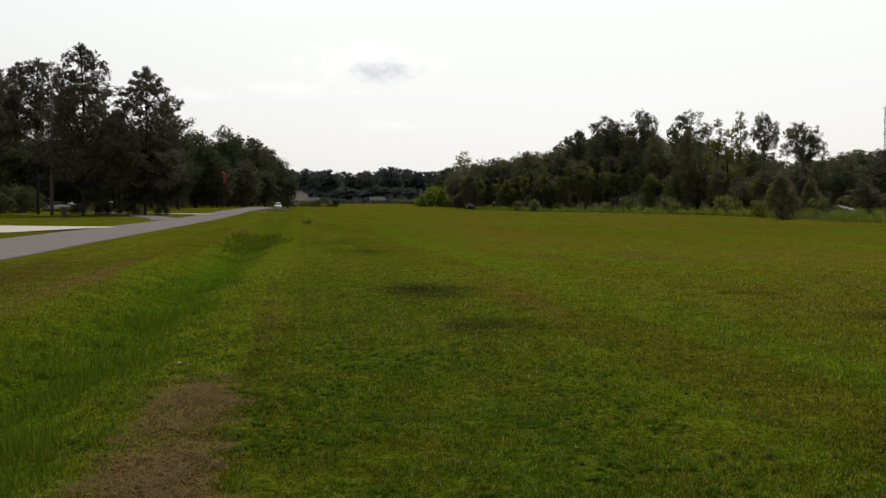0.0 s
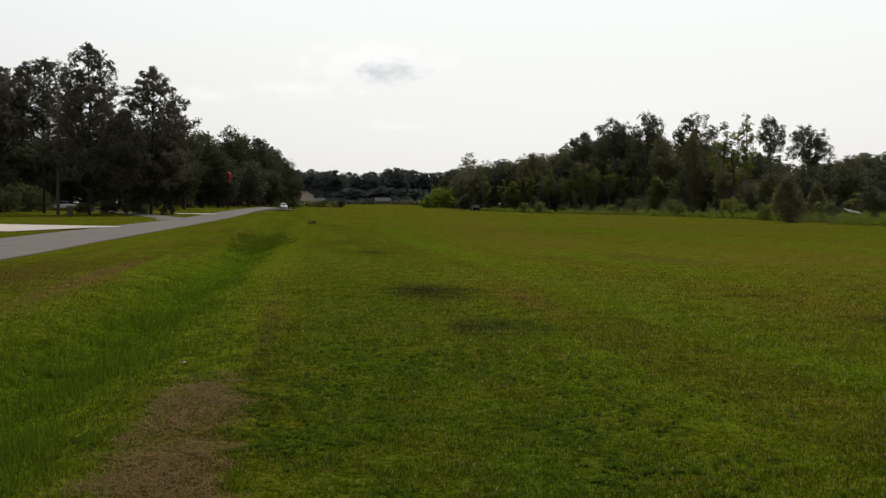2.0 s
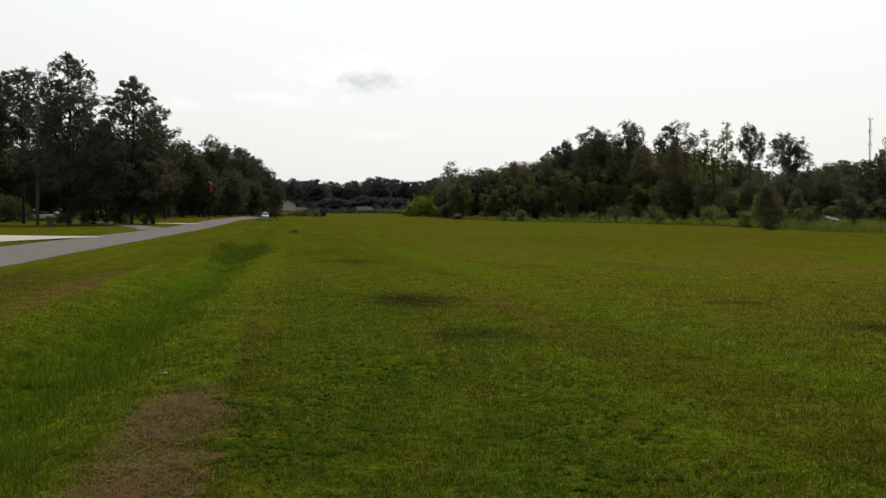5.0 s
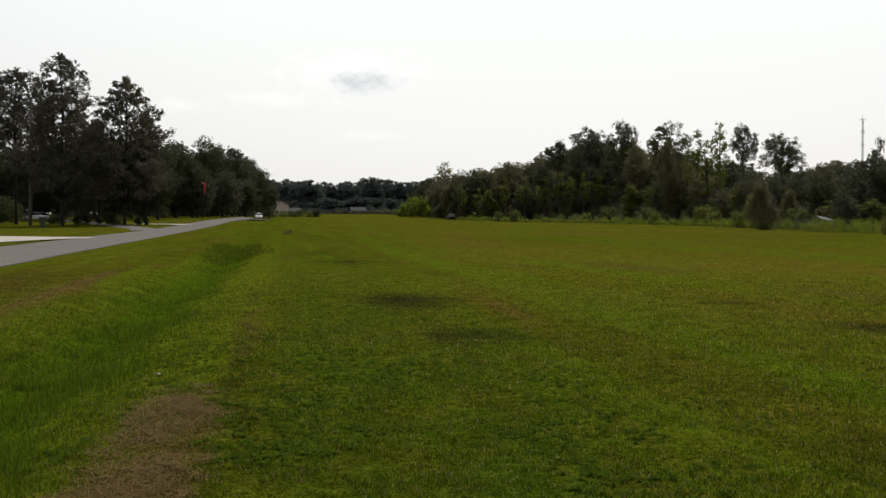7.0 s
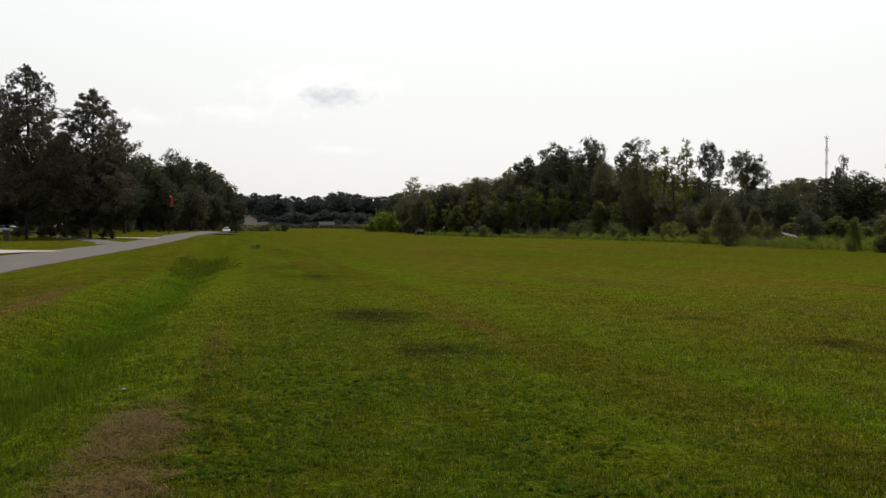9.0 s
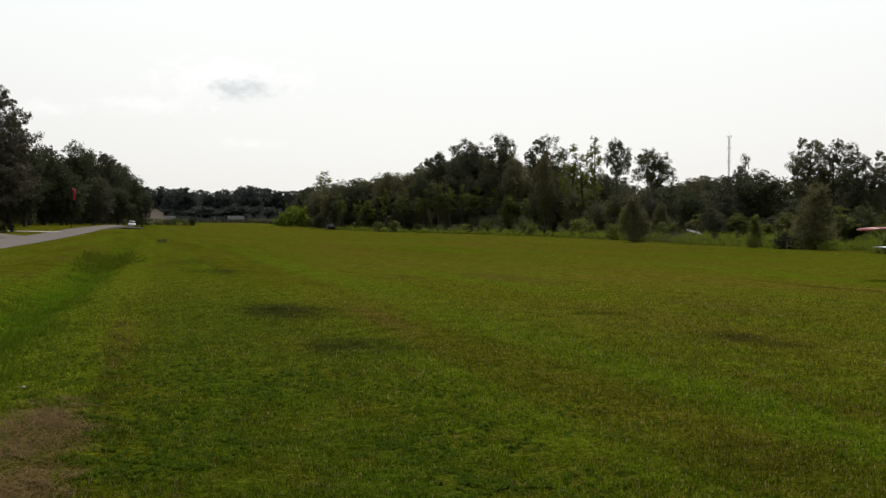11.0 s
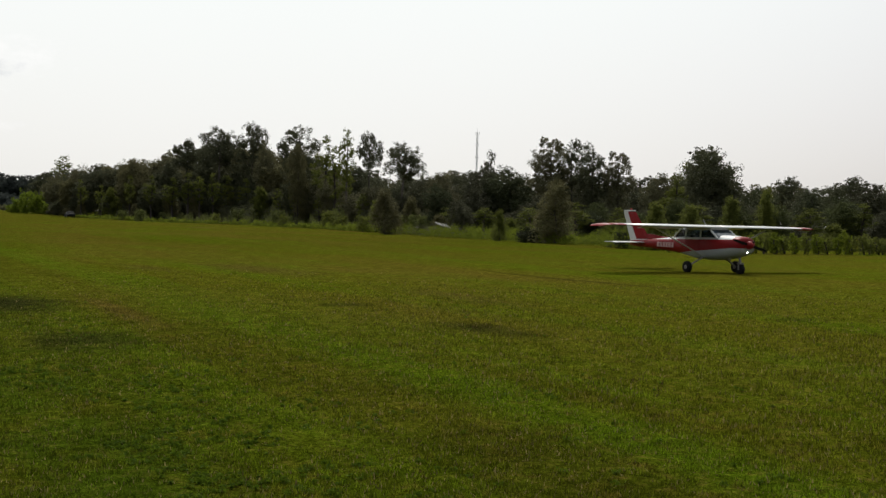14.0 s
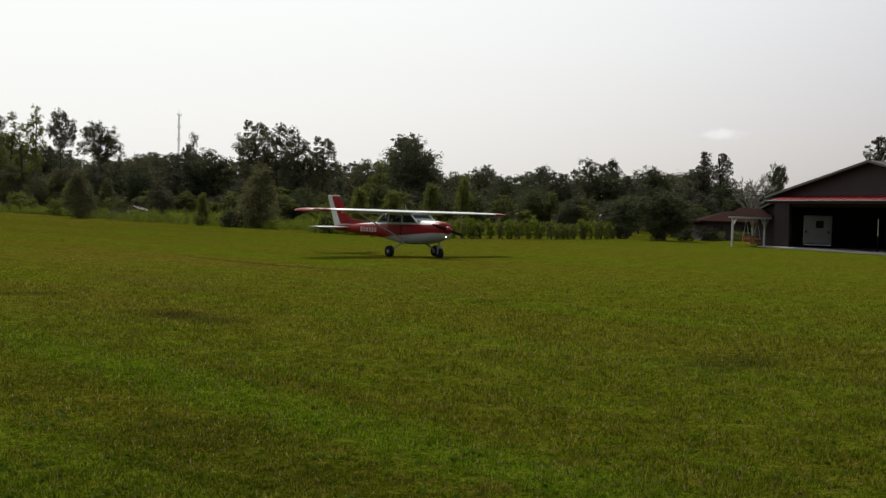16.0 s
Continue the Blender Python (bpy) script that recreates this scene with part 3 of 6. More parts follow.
def pine(name, seed, h, w, base, label="", top=0.5, tuft=0.86, count=260):
    """A tall pine: steep limbs that end in round tufts of needles, most of them near the crown's skin, with sky between."""
    r = np.random.RandomState(seed)
    c = []
    tries = 0
    while len(c) < count and tries < 9000:
        tries += 1
        u = r.rand() ** 0.95
        a, q = r.rand() * 6.283, r.rand() ** 0.42
        reach = w * 0.52 * min(1.0, 0.66 + 1.5 * u) * (1 - u) ** top * (0.84 + 0.22 * math.sin(9 * u + 2 * a + seed))
        p = np.array((math.cos(a) * q * reach, math.sin(a) * q * reach, h * (base + (0.985 - base) * u)))
        if all(np.linalg.norm(p - o) > tuft * 1.05 for o in c):
            c.append(p)
    c += [np.array((0.1 * k, -0.12 * k, h * (0.985 - 0.02 * k))) for k in range(3)]
    c = np.array(c)
    radii = tuft * (0.65 + 0.6 * r.rand(len(c))) * (1.0 - 0.35 * (c[:, 2] / h) ** 4)
    c[:, 2] *= (h - 0.35) / c[:, 2].max()
    tree = thing(name, pose(0, 0, -300), label, "tree")
    part("trunk", branchy(h * 0.97, (r.normal() * 0.5, r.normal() * 0.4), 0.0055 * h + 0.03, c[::2], r, base * 0.75, rise=0.75), DARK_BARK, tree)
    part("crown", leaves("crown", boughs(c, radii, 10, 16, r, 0.95, 0.44), tuft * 0.19, NEEDLE, seed, 0.40, up=0.3), NEEDLE, tree)
    return tree


def shrub(name, seed, h, w, mat, count=26, each=60, leaf=0.14, pointed=0.0, label="", category="shrub", bark=BARK):
    """A bush that is leafy to the ground; pointed: how far it narrows to the top."""
    r = np.random.RandomState(seed)
    c = []
    for i in range(count):
        u = (i + r.rand()) / count
        a, q = r.rand() * 6.283, r.rand() ** 0.4
        wide = w * 0.42 * ((1 - pointed * u) * min(1.0, 0.75 + u * 1.2))
        c.append((math.cos(a) * q * wide, math.sin(a) * q * wide, h * (0.08 + 0.86 * u)))
    c = np.array(c)
    radii = np.full(count, min(w, h) * 0.20) * (0.55 + 0.9 * r.rand(count)) * (1 - 0.6 * max(pointed, 0) * (c[:, 2] / h) ** 1.5)
    tree = thing(name, pose(0, 0, -300), label, category)
    part("stem", branchy(h * 0.7, (0, 0), 0.02 + 0.012 * h, c[::5], r, 0.05, 5), bark, tree)
    part("crown", leaves("crown", boughs(c, radii * 1.12, 9, max(5, each // 9), r, 0.95, 0.44), leaf, mat, seed), mat, tree)
    return tree


def plant(proto, x, y, h, w, size, seed=0, group="", label="", sink=0.1):
    """A copy of a made tree at its place, scaled to its own height and width."""
    r = random.Random(seed * 7919 + int(x * 10) * 31 + int(y * 10))
    sx = w / size[1]
    m = pose(x, y, gz(x, y) - sink, 0, 0, r.random() * 360) @ Matrix.Diagonal((sx * r.uniform(0.92, 1.08), sx * r.uniform(0.92, 1.08), h / size[0], 1))
    return tagged(copy_thing(proto, m), label=label, group=group)


def discard(protos):
    for ob in protos:
        for o in [*ob.children_recursive, ob]:
            bpy.data.objects.remove(o)


OAK_SIZE, TALL_SIZE, SLIM_SIZE, PINE_SIZE, CONE_SIZE, LOW_SIZE = (14.0, 9.0), (15.0, 7.0), (15.0, 4.0), (21.0, 13.0), (4.5, 3.6), (2.2, 2.4)
DENSE, EDGE_LABEL = dict(lobes=34, twigs=20, each=24, leaf=0.165, lobe=0.20), "dense dark green broadleaf tree in the wood edge"
oaks = [broadleaf("oak_tree", 11 + k, 14, 9, 0.02, m, BARK, **DENSE, label=EDGE_LABEL) for k, m in enumerate((LEAF, LEAF_DARK, LEAF_OLIVE, LEAF_DARK, LEAF_OLIVE))]
fine_oaks = [broadleaf("oak_tree", 21 + k, 14, 9, 0.02, m, BARK, **DENSE, label=EDGE_LABEL) for k, m in enumerate((LEAF_DARK, LEAF_DEEP, LEAF, LEAF_SHADE, LEAF_OLIVE, LEAF_MOSS))]
talls = [broadleaf("tall_tree", 31 + k, 15, 7, base, LEAF_DARK, PALE_BARK if k == 1 else BARK, lobes, 24, 30, 0.112, 0.17, 0.75, lobes, label="tall hardwood with open crown above a bare trunk")
         for k, (base, lobes) in enumerate(((0.50, 17), (0.46, 19), (0.40, 20), (0.42, 20)))]
fulls = [broadleaf("tall_tree", 41 + k, 15, 7, 0.16, m, BARK, 30, 22, 26, 0.12, 0.185, 0.15, 16, label="full-crowned hardwood standing above the wood") for k, m in enumerate((LEAF_DARK, LEAF, LEAF_DARK))]
slims = [broadleaf("slender_tree", 51 + k, 15, 4, 0.22, LEAF_LIGHT, PALE_BARK if k else BARK, 26, 16, 18, 0.105, 0.17, 0.6, 12, label="slender light green tree with thin foliage") for k in range(2)]
pines = [pine("pine_tree", 71 + k, 21, 13, b, "tall dark pine with open needle crown") for k, b in enumerate((0.30, 0.36, 0.22))]
pines += [pine("pine_tree", 81 + k, 21, 13, b, "tall dark pine with broad rounded crown", e, count=c) for k, (b, e, c) in enumerate(((0.54, 0.26, 185), (0.20, 0.34, 260)))]
slight_pines = [pine("pine_tree", 86 + k, 10.8, 3.2, 0.58, "slender dark pine with small rounded crown", 0.2, 0.40, 90) for k in range(2)]
cones = [shrub("young_tree", 91 + k, 4.5, 3.6, m, 64, 190, 0.075, 0.80, "leafy conical young tree at the field edge", "tree") for k, m in enumerate((LEAF_OLIVE, LEAF_LIGHT))]
lows = [shrub("bush", 101 + k, 2.2, 2.4, m, 34, 130, 0.07, 0.2, "rounded green bush at the field edge") for k, m in enumerate((LEAF_GREEN, LEAF_LIGHT, LEAF_SHRUB, LEAF_MOSS))]
fars = [broadleaf("far_tree", 121 + k, 14, 10, 0.0, HAZED_LEAF, BARK, 28, 18, 24, 0.29, 0.21, 0, 6, label="hazy green tree in the far treeline") for k in range(3)]
backs = [broadleaf("oak_tree", 141 + k, 14, 9, 0.0, m, BARK, 28, 14, 14, 0.27, 0.21, 0, 4, label="dense broadleaf tree standing deep in the wood") for k, m in enumerate((LEAF, LEAF_DARK, LEAF_OLIVE))]

TALL = [
    (31.2, 246.6, 18.3, 5.7),
    (39.0, 250.6, 22.3, 7.2),
    (45.9, 245.8, 22.6, 5.4),
    (49.3, 212.2, 20.1, 6.6),
    (47.0, 155.7, 14.8, 3.7),
    (45.1, 134.3, 12.2, 4.9),
    (50.2, 117.4, 10.0, 2.3),
    (51.3, 102.9, 10.8, 4.3),
    (54.5, 103.6, 10.7, 3.7),
    (53.9, 97.9, 10.0, 3.6),
    (56.2, 97.0, 9.2, 3.6),
    (90.3, 92.8, 8.8, 3.4),
    (96.4, 94.8, 9.0, 3.2),
    (75.6, 94.0, 7.5, 3.0),
    (85.4, 95.0, 7.6, 2.7),
]
SLIM = [
    (49.6, 193.2, 16.6, 3.8),
    (49.0, 175.9, 16.6, 3.3),
    (48.6, 181.1, 14.0, 3.4),
    (6.3, 326.4, 16.6, 5.9),
    (53.2, 81.6, 6.3, 2.1),
    (45.3, 77.8, 3.1, 1.4),
    (62.6, 94.2, 8.2, 2.6),
    (129.2, 94.6, 10.2, 2.6),
    (131.8, 95.4, 10.0, 2.2),
]
OAK = [
    (59.6, 85.3, 9.2, 5.1),
    (61.9, 88.6, 9.4, 5.5),
    (58.6, 93.3, 7.2, 3.5),
    (50.0, 110.6, 7.9, 5.8),
    (47.0, 235.3, 18.2, 4.6),
    (37.8, 258.4, 18.4, 6.0),
    (48.2, 126.5, 8.0, 3.6),
    (105.0, 95.8, 8.5, 5.3),
    (114.4, 99.2, 8.3, 4.8),
    (27.4, 256.6, 13.8, 6.9),
    (20.7, 266.4, 14.5, 8.5),
    (14.1, 275.7, 12.8, 8.8),
    (9.9, 281.2, 12.9, 7.5),
    (1.6, 493.9, 16.7, 13.1),
    (46.8, 202.7, 15.9, 4.0),
]
PINER = [
    (109.2, 90.6, 10.9, 3.1),
    (111.7, 89.7, 10.8, 3.0),
    (123.9, 75.0, 13.2, 5.4),
]
CONE = [
    (35.6, 111.5, 4.9, 4.0),
    (38.1, 75.2, 4.9, 3.8),
    (40.0, 63.6, 3.3, 2.4),
    (39.5, 58.7, 3.1, 2.1),
    (41.8, 120.8, 4.4, 3.0),
    (36.5, 82.5, 2.7, 1.6),
    (50.2, 69.1, 4.0, 2.5),
    (52.9, 68.4, 4.7, 2.1),
]
DARK = [
    (62.8, 55.7, 4.2, 4.9),
    (67.0, 63.9, 3.7, 3.4),
]
PINEL = [
    (-47.9, 142.1, 23.2, 8.7),
    (-58.9, 154.3, 22.6, 9.0),
    (-66.2, 157.3, 22.0, 8.6),
    (-41.1, 147.3, 20.6, 9.5),
    (-39.8, 152.9, 16.6, 5.0),
    (-63.2, 147.0, 19.8, 7.7),
    (-47.3, 155.4, 15.8, 5.0),
]
OAKL = [
    (-60.6, 195.8, 17.9, 6.3),
    (-48.2, 194.1, 15.5, 7.0),
    (-56.9, 207.3, 15.7, 6.7),
    (-50.7, 219.2, 16.2, 7.0),
    (-54.3, 233.8, 16.9, 7.7),
    (-49.2, 245.1, 18.6, 9.3),
    (-46.3, 266.0, 17.7, 8.6),
    (-44.9, 286.5, 14.4, 7.1),
    (-43.4, 296.8, 10.8, 4.8),
    (-53.7, 218.5, 13.1, 8.4),
    (-63.5, 205.4, 17.6, 9.1),
    (-58.8, 180.7, 11.5, 8.1),
    (-67.3, 188.3, 12.9, 9.6),
    (-73.4, 186.1, 12.8, 9.6),
    (-76.7, 184.7, 14.6, 9.6),
    (-47.7, 219.9, 12.3, 7.2),
    (-44.3, 235.9, 11.1, 7.7),
    (-42.7, 256.5, 9.7, 6.9),
    (-50.7, 193.5, 9.0, 7.4),
    (-54.0, 187.4, 9.8, 8.3),
]

RIGHT, LEFT = "trees along the wood edge", "trees beside the road"
for k, (x, y, h, w) in enumerate(TALL):
    if 5 < k < 11:
        plant(fulls[k % 3], x, y, h * 1.03, w * 1.28, TALL_SIZE, k, RIGHT)
    else:
        plant(talls[k % 4], x, y, h * 1.02, w * (1.5 if k < 4 else 1.25), TALL_SIZE, k, RIGHT)
for k, (x, y, h, w) in enumerate(SLIM):
    if k < 7:
        plant(slims[k % 2], x, y, h * 1.03, w * 1.3, SLIM_SIZE, k, RIGHT)
    else:
        plant(talls[k % 4], x, y, h * 1.03, w * 1.15, TALL_SIZE, k, RIGHT)
for k, (x, y, h, w) in enumerate(OAK):
    plant((fine_oaks if math.hypot(x, y) < 150 else oaks)[k % 4], x, y, h * 1.03, w * 1.3, OAK_SIZE, k, RIGHT)
for k, (x, y, h, w) in enumerate(PINER):
    plant(slight_pines[k % 2], x, y, h, w * 0.86, (10.8, 3.2), k, RIGHT)
for k, (x, y, h, w) in enumerate(CONE):
    plant(cones[0 if k in (0, 1, 4) else 1], x, y, h, w * 1.1, CONE_SIZE, k, "young trees at the field edge")
for k, (x, y, h, w) in enumerate(DARK):
    plant(fine_oaks[3], x, y, h, w * 1.15, OAK_SIZE, k, RIGHT, "low dark spreading tree on the lawn beside the hedge")
for k, (x, y, h, w) in enumerate(PINEL):
    plant(pines[(2, 3, 3, 4, 0, 3, 0)[k]], x, y, h - float(road_rise(*nm(x, y))), w * 1.66, PINE_SIZE, k, LEFT)
for k, (x, y, h, w) in enumerate(OAKL):
    plant(fine_oaks[(1, 3, 1, 3)[k % 4]], x, y, h * 1.05 - float(road_rise(*nm(x, y))), w * 1.35, OAK_SIZE, k, LEFT)


def fill(profile, distance, gap, deep, protos, size, group, seed, wide=(0.55, 0.8), low=(0.72, 1.0), shady=()):
    """The body of the wood: trees at a spacing, as high as its skyline asks for."""
    r = random.Random(seed)
    az = profile[0][0]
    while az < profile[-1][0]:
        el = float(np.interp(az, [p[0] for p in profile], [p[1] for p in profile]))
        d = float(np.interp(az, [p[0] for p in distance], [p[1] for p in distance])) + r.uniform(*deep)
        x, y = math.sin(radians(az)) * d, math.cos(radians(az)) * d
        h = (EYE + d * math.tan(radians(el)) - gz(x, y)) * r.uniform(*low)
        proto = r.choice(shady if shady and az > 14 and r.random() < 0.75 else protos)
        if d < 150 and proto in oaks:
            proto = fine_oaks[oaks.index(proto)]
        plant(proto, x, y, h, max(3.0, h * r.uniform(*wide)), size, seed, group)
        az += math.degrees(gap / d) * r.uniform(0.7, 1.3)


EDGE = [(0, 300), (1.4, 265), (6, 238), (10, 240), (13.6, 200), (17.7, 135), (22, 100), (27, 90), (31, 85), (38.5, 80), (43, 88), (47, 100), (52, 110), (62, 115)]
SKYLINE = [(0.9, 1.95), (2.0, 2.26), (5.0, 2.55), (6.0, 3.0), (7.2, 3.4), (7.6, 2.75), (8.2, 2.75), (8.6, 3.7), (9.7, 3.5), (10.8, 3.7), (11.7, 3.2), (12.5, 3.5), (13.4, 3.5), (14.1, 3.1), (15.0, 2.8), (17, 2.55), (19.2, 2.4), (21.0, 2.75), (24.3, 2.8), (25.5, 2.55), (31.0, 2.45), (32.1, 2.7),
           (36.3, 2.5), (40.6, 2.25), (43.3, 2.45), (50.1, 2.6), (51.8, 1.95), (54.6, 1.8), (57, 2.3), (64, 2.6)]
fill(SKYLINE, EDGE, 4.2, (26, 50), [oaks[0], oaks[1], oaks[2], oaks[4]], OAK_SIZE, RIGHT, 1, (0.7, 0.95), (0.92, 1.1), [oaks[1], oaks[3]])
fill(SKYLINE, EDGE, 3.8, (12, 26), [oaks[0], oaks[1], oaks[2], oaks[3]], OAK_SIZE, RIGHT, 2, (0.7, 1.0), (0.55, 0.92), [oaks[1], oaks[3]])
fill(SKYLINE, EDGE, 3.4, (52, 85), backs, OAK_SIZE, RIGHT, 9, (0.8, 1.05), (0.95, 1.08))
fill([(a, e * 0.5) for a, e in SKYLINE], EDGE, 4.0, (4, 11), [oaks[0], oaks[1], oaks[3]], OAK_SIZE, RIGHT, 3, (0.7, 1.1), (0.5, 1.0), [oaks[1], oaks[3]])
fill([(2, 2.0), (5, 2.0), (7, 2.4), (13, 2.2), (15, 1.6), (19, 1.4), (30, 1.3), (36, 1.7), (46, 1.6), (51, 1.4)], EDGE, 3.6, (0.5, 8.0), [*slims, slims[0]], SLIM_SIZE, RIGHT, 21, (0.28, 0.45), (0.5, 1.05))
fill([(2, 1.6), (13, 1.6), (15, 1.2), (19, 1.1), (30, 0.7), (46, 0.9)], EDGE, 7.0, (0.5, 7.0), cones, CONE_SIZE, RIGHT, 22, (0.6, 0.85), (0.4, 1.0))
fill([(29, 1.2), (33, 1.6), (38, 1.75), (44, 1.7), (49, 1.5), (51, 1.2)], EDGE, 4.2, (1, 10), [fine_oaks[5]], OAK_SIZE, RIGHT, 23, (0.6, 0.95), (0.55, 1.05))
LEFTLINE = [(-27, 3.7), (-22.5, 3.5), (-18.6, 3.6), (-17.2, 4.0), (-13.5, 3.3), (-11.3, 3.5), (-10.3, 3.3), (-9.4, 2.8), (-8.9, 2.2), (-8.4, 1.4)]
fill(LEFTLINE, [(-27, 200), (-20, 215), (-12, 240), (-8.4, 320)], 5.0, (0, 40), [fine_oaks[1], fine_oaks[3]], OAK_SIZE, LEFT, 4, (0.7, 0.95), (1.0, 1.14))
fill(LEFTLINE, [(-27, 240), (-20, 255), (-12, 280), (-8.4, 340)], 5.0, (0, 30), [backs[1]], OAK_SIZE, LEFT, 14, (0.8, 1.1), (0.8, 1.02))
fill([(a, e * 0.6) for a, e in LEFTLINE], [(-27, 185), (-20, 195), (-12, 222), (-8.4, 310)], 5.0, (0, 14), [fine_oaks[1], fine_oaks[3]], OAK_SIZE, LEFT, 5, (0.8, 1.2), (0.6, 1.0))
FARLINE = [(-9.0, 1.7), (-6.5, 1.78), (-5.6, 1.55), (-4.4, 1.75), (-2.5, 1.95), (-1.3, 1.7), (0.2, 1.85), (1.4, 2.0)]
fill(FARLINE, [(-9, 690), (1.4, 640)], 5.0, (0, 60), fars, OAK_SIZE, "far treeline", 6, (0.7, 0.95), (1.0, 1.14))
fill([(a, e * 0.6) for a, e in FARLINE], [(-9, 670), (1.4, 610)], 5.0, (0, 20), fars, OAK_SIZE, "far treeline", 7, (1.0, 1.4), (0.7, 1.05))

# ---------- field edge: weeds, bushes, hedge ----------
WEED_EDGE = [(6, 262), (14, 232), (22, 208), (33, 188), (38.5, 150), (38, 118), (35.8, 96), (36.4, 82), (36.6, 72), (38.0, 63.5), (39.5, 60.5), (60, 62)]


def polar(az, d):
    return math.sin(radians(az)) * d, math.cos(radians(az)) * d


def along(line, gap, r):
    """Places along a bent line, with the way to the line's left."""
    for (x0, y0), (x1, y1) in zip(line, line[1:]):
        d = math.hypot(x1 - x0, y1 - y0)
        k = max(1, int(d / gap))
        for i in range(k):
            u = (i + r.random()) / k
            yield x0 + (x1 - x0) * u, y0 + (y1 - y0) * u, -(y1 - y0) / d, (x1 - x0) / d


def weed_bed(name, line, gap, depth, heights, mat, seed, leaf, label, each=26, spread=0.75):
    r = np.random.RandomState(seed)
    rr = random.Random(seed)
    c, radii = [], []
    for x, y, ux, uy in along(line, gap, rr):
        back = rr.uniform(*depth)
        x, y = x + ux * back, y + uy * back
        h = rr.uniform(*heights) * (0.6 + 0.8 * float(noise2(np.array(x * 0.25), np.array(y * 0.25), seed)))
        for q in (0.2, 0.5, 0.85):
            c.append((x + rr.gauss(0, 0.25), y + rr.gauss(0, 0.25), gz(x, y) + h * q))
            radii.append(spread * h * 0.42 + 0.12)
    me = leaves(name, clumps(np.array(c), np.array(radii), each, r, 0.8), leaf, mat, seed, 0.4, up=0.4)
    return tagged(new(name, me), label, "weeds", kind="stuff")


weed_bed("weeds", WEED_EDGE[4:], 0.13, (0.3, 9.0), (0.6, 1.15), LEAF_WEED, 5, 0.075, "tall yellow-green weeds in the rough strip", 46)
weed_bed("tall_weeds", WEED_EDGE[:6], 0.34, (0.5, 6.0), (0.3, 0.85), LEAF_WEED, 6, 0.11, "tall weeds and saplings below the wood edge", 46)
weed_bed("undergrowth", [(x + 7, y + 4) for x, y in WEED_EDGE], 0.55, (2.0, 14.0), (0.6, 1.7), LEAF_GREEN, 7, 0.105, "green undergrowth beneath the trees", 90)
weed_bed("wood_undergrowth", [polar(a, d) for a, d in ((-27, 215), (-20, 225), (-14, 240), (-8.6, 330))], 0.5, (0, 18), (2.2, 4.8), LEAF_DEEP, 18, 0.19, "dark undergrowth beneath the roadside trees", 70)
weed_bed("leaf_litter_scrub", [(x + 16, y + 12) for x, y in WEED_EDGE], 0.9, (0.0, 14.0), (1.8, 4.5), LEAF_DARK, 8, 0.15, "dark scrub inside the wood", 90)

weed_bed("deep_scrub", [polar(a, d) for a, d in ((0.3, 345), (3, 322), (7, 300), (11, 290), (14, 250), (18, 180))], 0.8, (0, 10), (3.0, 6.0), LEAF_DARK, 38, 0.26, "dark scrub deep behind the wood edge", 60)

bush_rng = random.Random(4)
for x, y, ux, uy in along(WEED_EDGE[1:10], 8.5, bush_rng):
    back = bush_rng.uniform(0.5, 7.0)
    s = bush_rng.uniform(0.7, 1.5) * (1.05 if y > 110 else 0.8)
    plant(lows[bush_rng.choice((0, 0, 1))], x + ux * back, y + uy * back, 2.1 * s, 2.3 * s, LOW_SIZE, 3, "bushes at the field edge")
for x, y, h, w in ((36.4, 76.5, 1.3, 2.4), (37.6, 79.0, 1.1, 1.8), (39.0, 66.0, 1.3, 2.0), (41.5, 64.0, 1.2, 1.8), (63.5, 57.0, 1.0, 1.5), (66.0, 56.5, 1.0, 1.6), (70.0, 57.5, 1.2, 2.2), (60.8, 58.5, 1.3, 1.8)):
    plant(lows[2], x, y, h, w, LOW_SIZE, 5, "bushes at the field edge", "low dark bush at the edge of the mown grass")

hedge_plants = [shrub("hedge_plant", 141 + k, 1.45, 0.9, m, 18, 55, 0.075, -0.25, "upright young hedge plant in a row", "hedge plant") for k, m in enumerate((LEAF_LIGHT, LEAF_WEED))]
hr = random.Random(8)
for k in range(30):
    u = k / 29
    x, y = 37.6 + 22.2 * u, 58.2 - 2.2 * math.sin(3.1 * u) + 0.4 * u
    plant(hedge_plants[hr.choice((0, 0, 1))], x + hr.uniform(-0.12, 0.12), y + hr.uniform(-0.12, 0.12), hr.uniform(1.15, 1.6), hr.uniform(0.55, 0.85), (1.45, 0.9), k, "hedge row", sink=0.03)

# brush heap with a torn sheet roof in it
brush = thing("brush_heap", pose(38.6, 100.5, gz(38.6, 100.5), 0, 0, -20) @ Matrix.Diagonal((0.62, 0.62, 0.7, 1)), "grey heap of dead branches in the weeds", "brush heap")
twigs = Shape()
tr = random.Random(12)
for k in range(320):
    a, b = (tr.gauss(0, 3.2), tr.gauss(0, 1.2), tr.uniform(0.2, 1.2) + 0.9 * math.exp(-abs(k - 160) / 60)), tr.random() * 6.28
    d = tr.uniform(0.5, 1.6)
    twigs.tube([a, (a[0] + math.cos(b) * d, a[1] + math.sin(b) * d * 0.5, max(0.05, a[2] + tr.uniform(-0.5, 0.3)))], [0.035, 0.012], 4)
DEAD_WOOD = material("dead_wood", (0.13, 0.112, 0.095), 0.9, vary=0.4, scale=2.0)
tagged(part("brushwood", twigs, DEAD_WOOD, brush), kind="stuff")
METAL = material("weathered_metal", (0.17, 0.165, 0.16), 0.75, 0.2, 0.3, 1.5)
sheet = Shape()
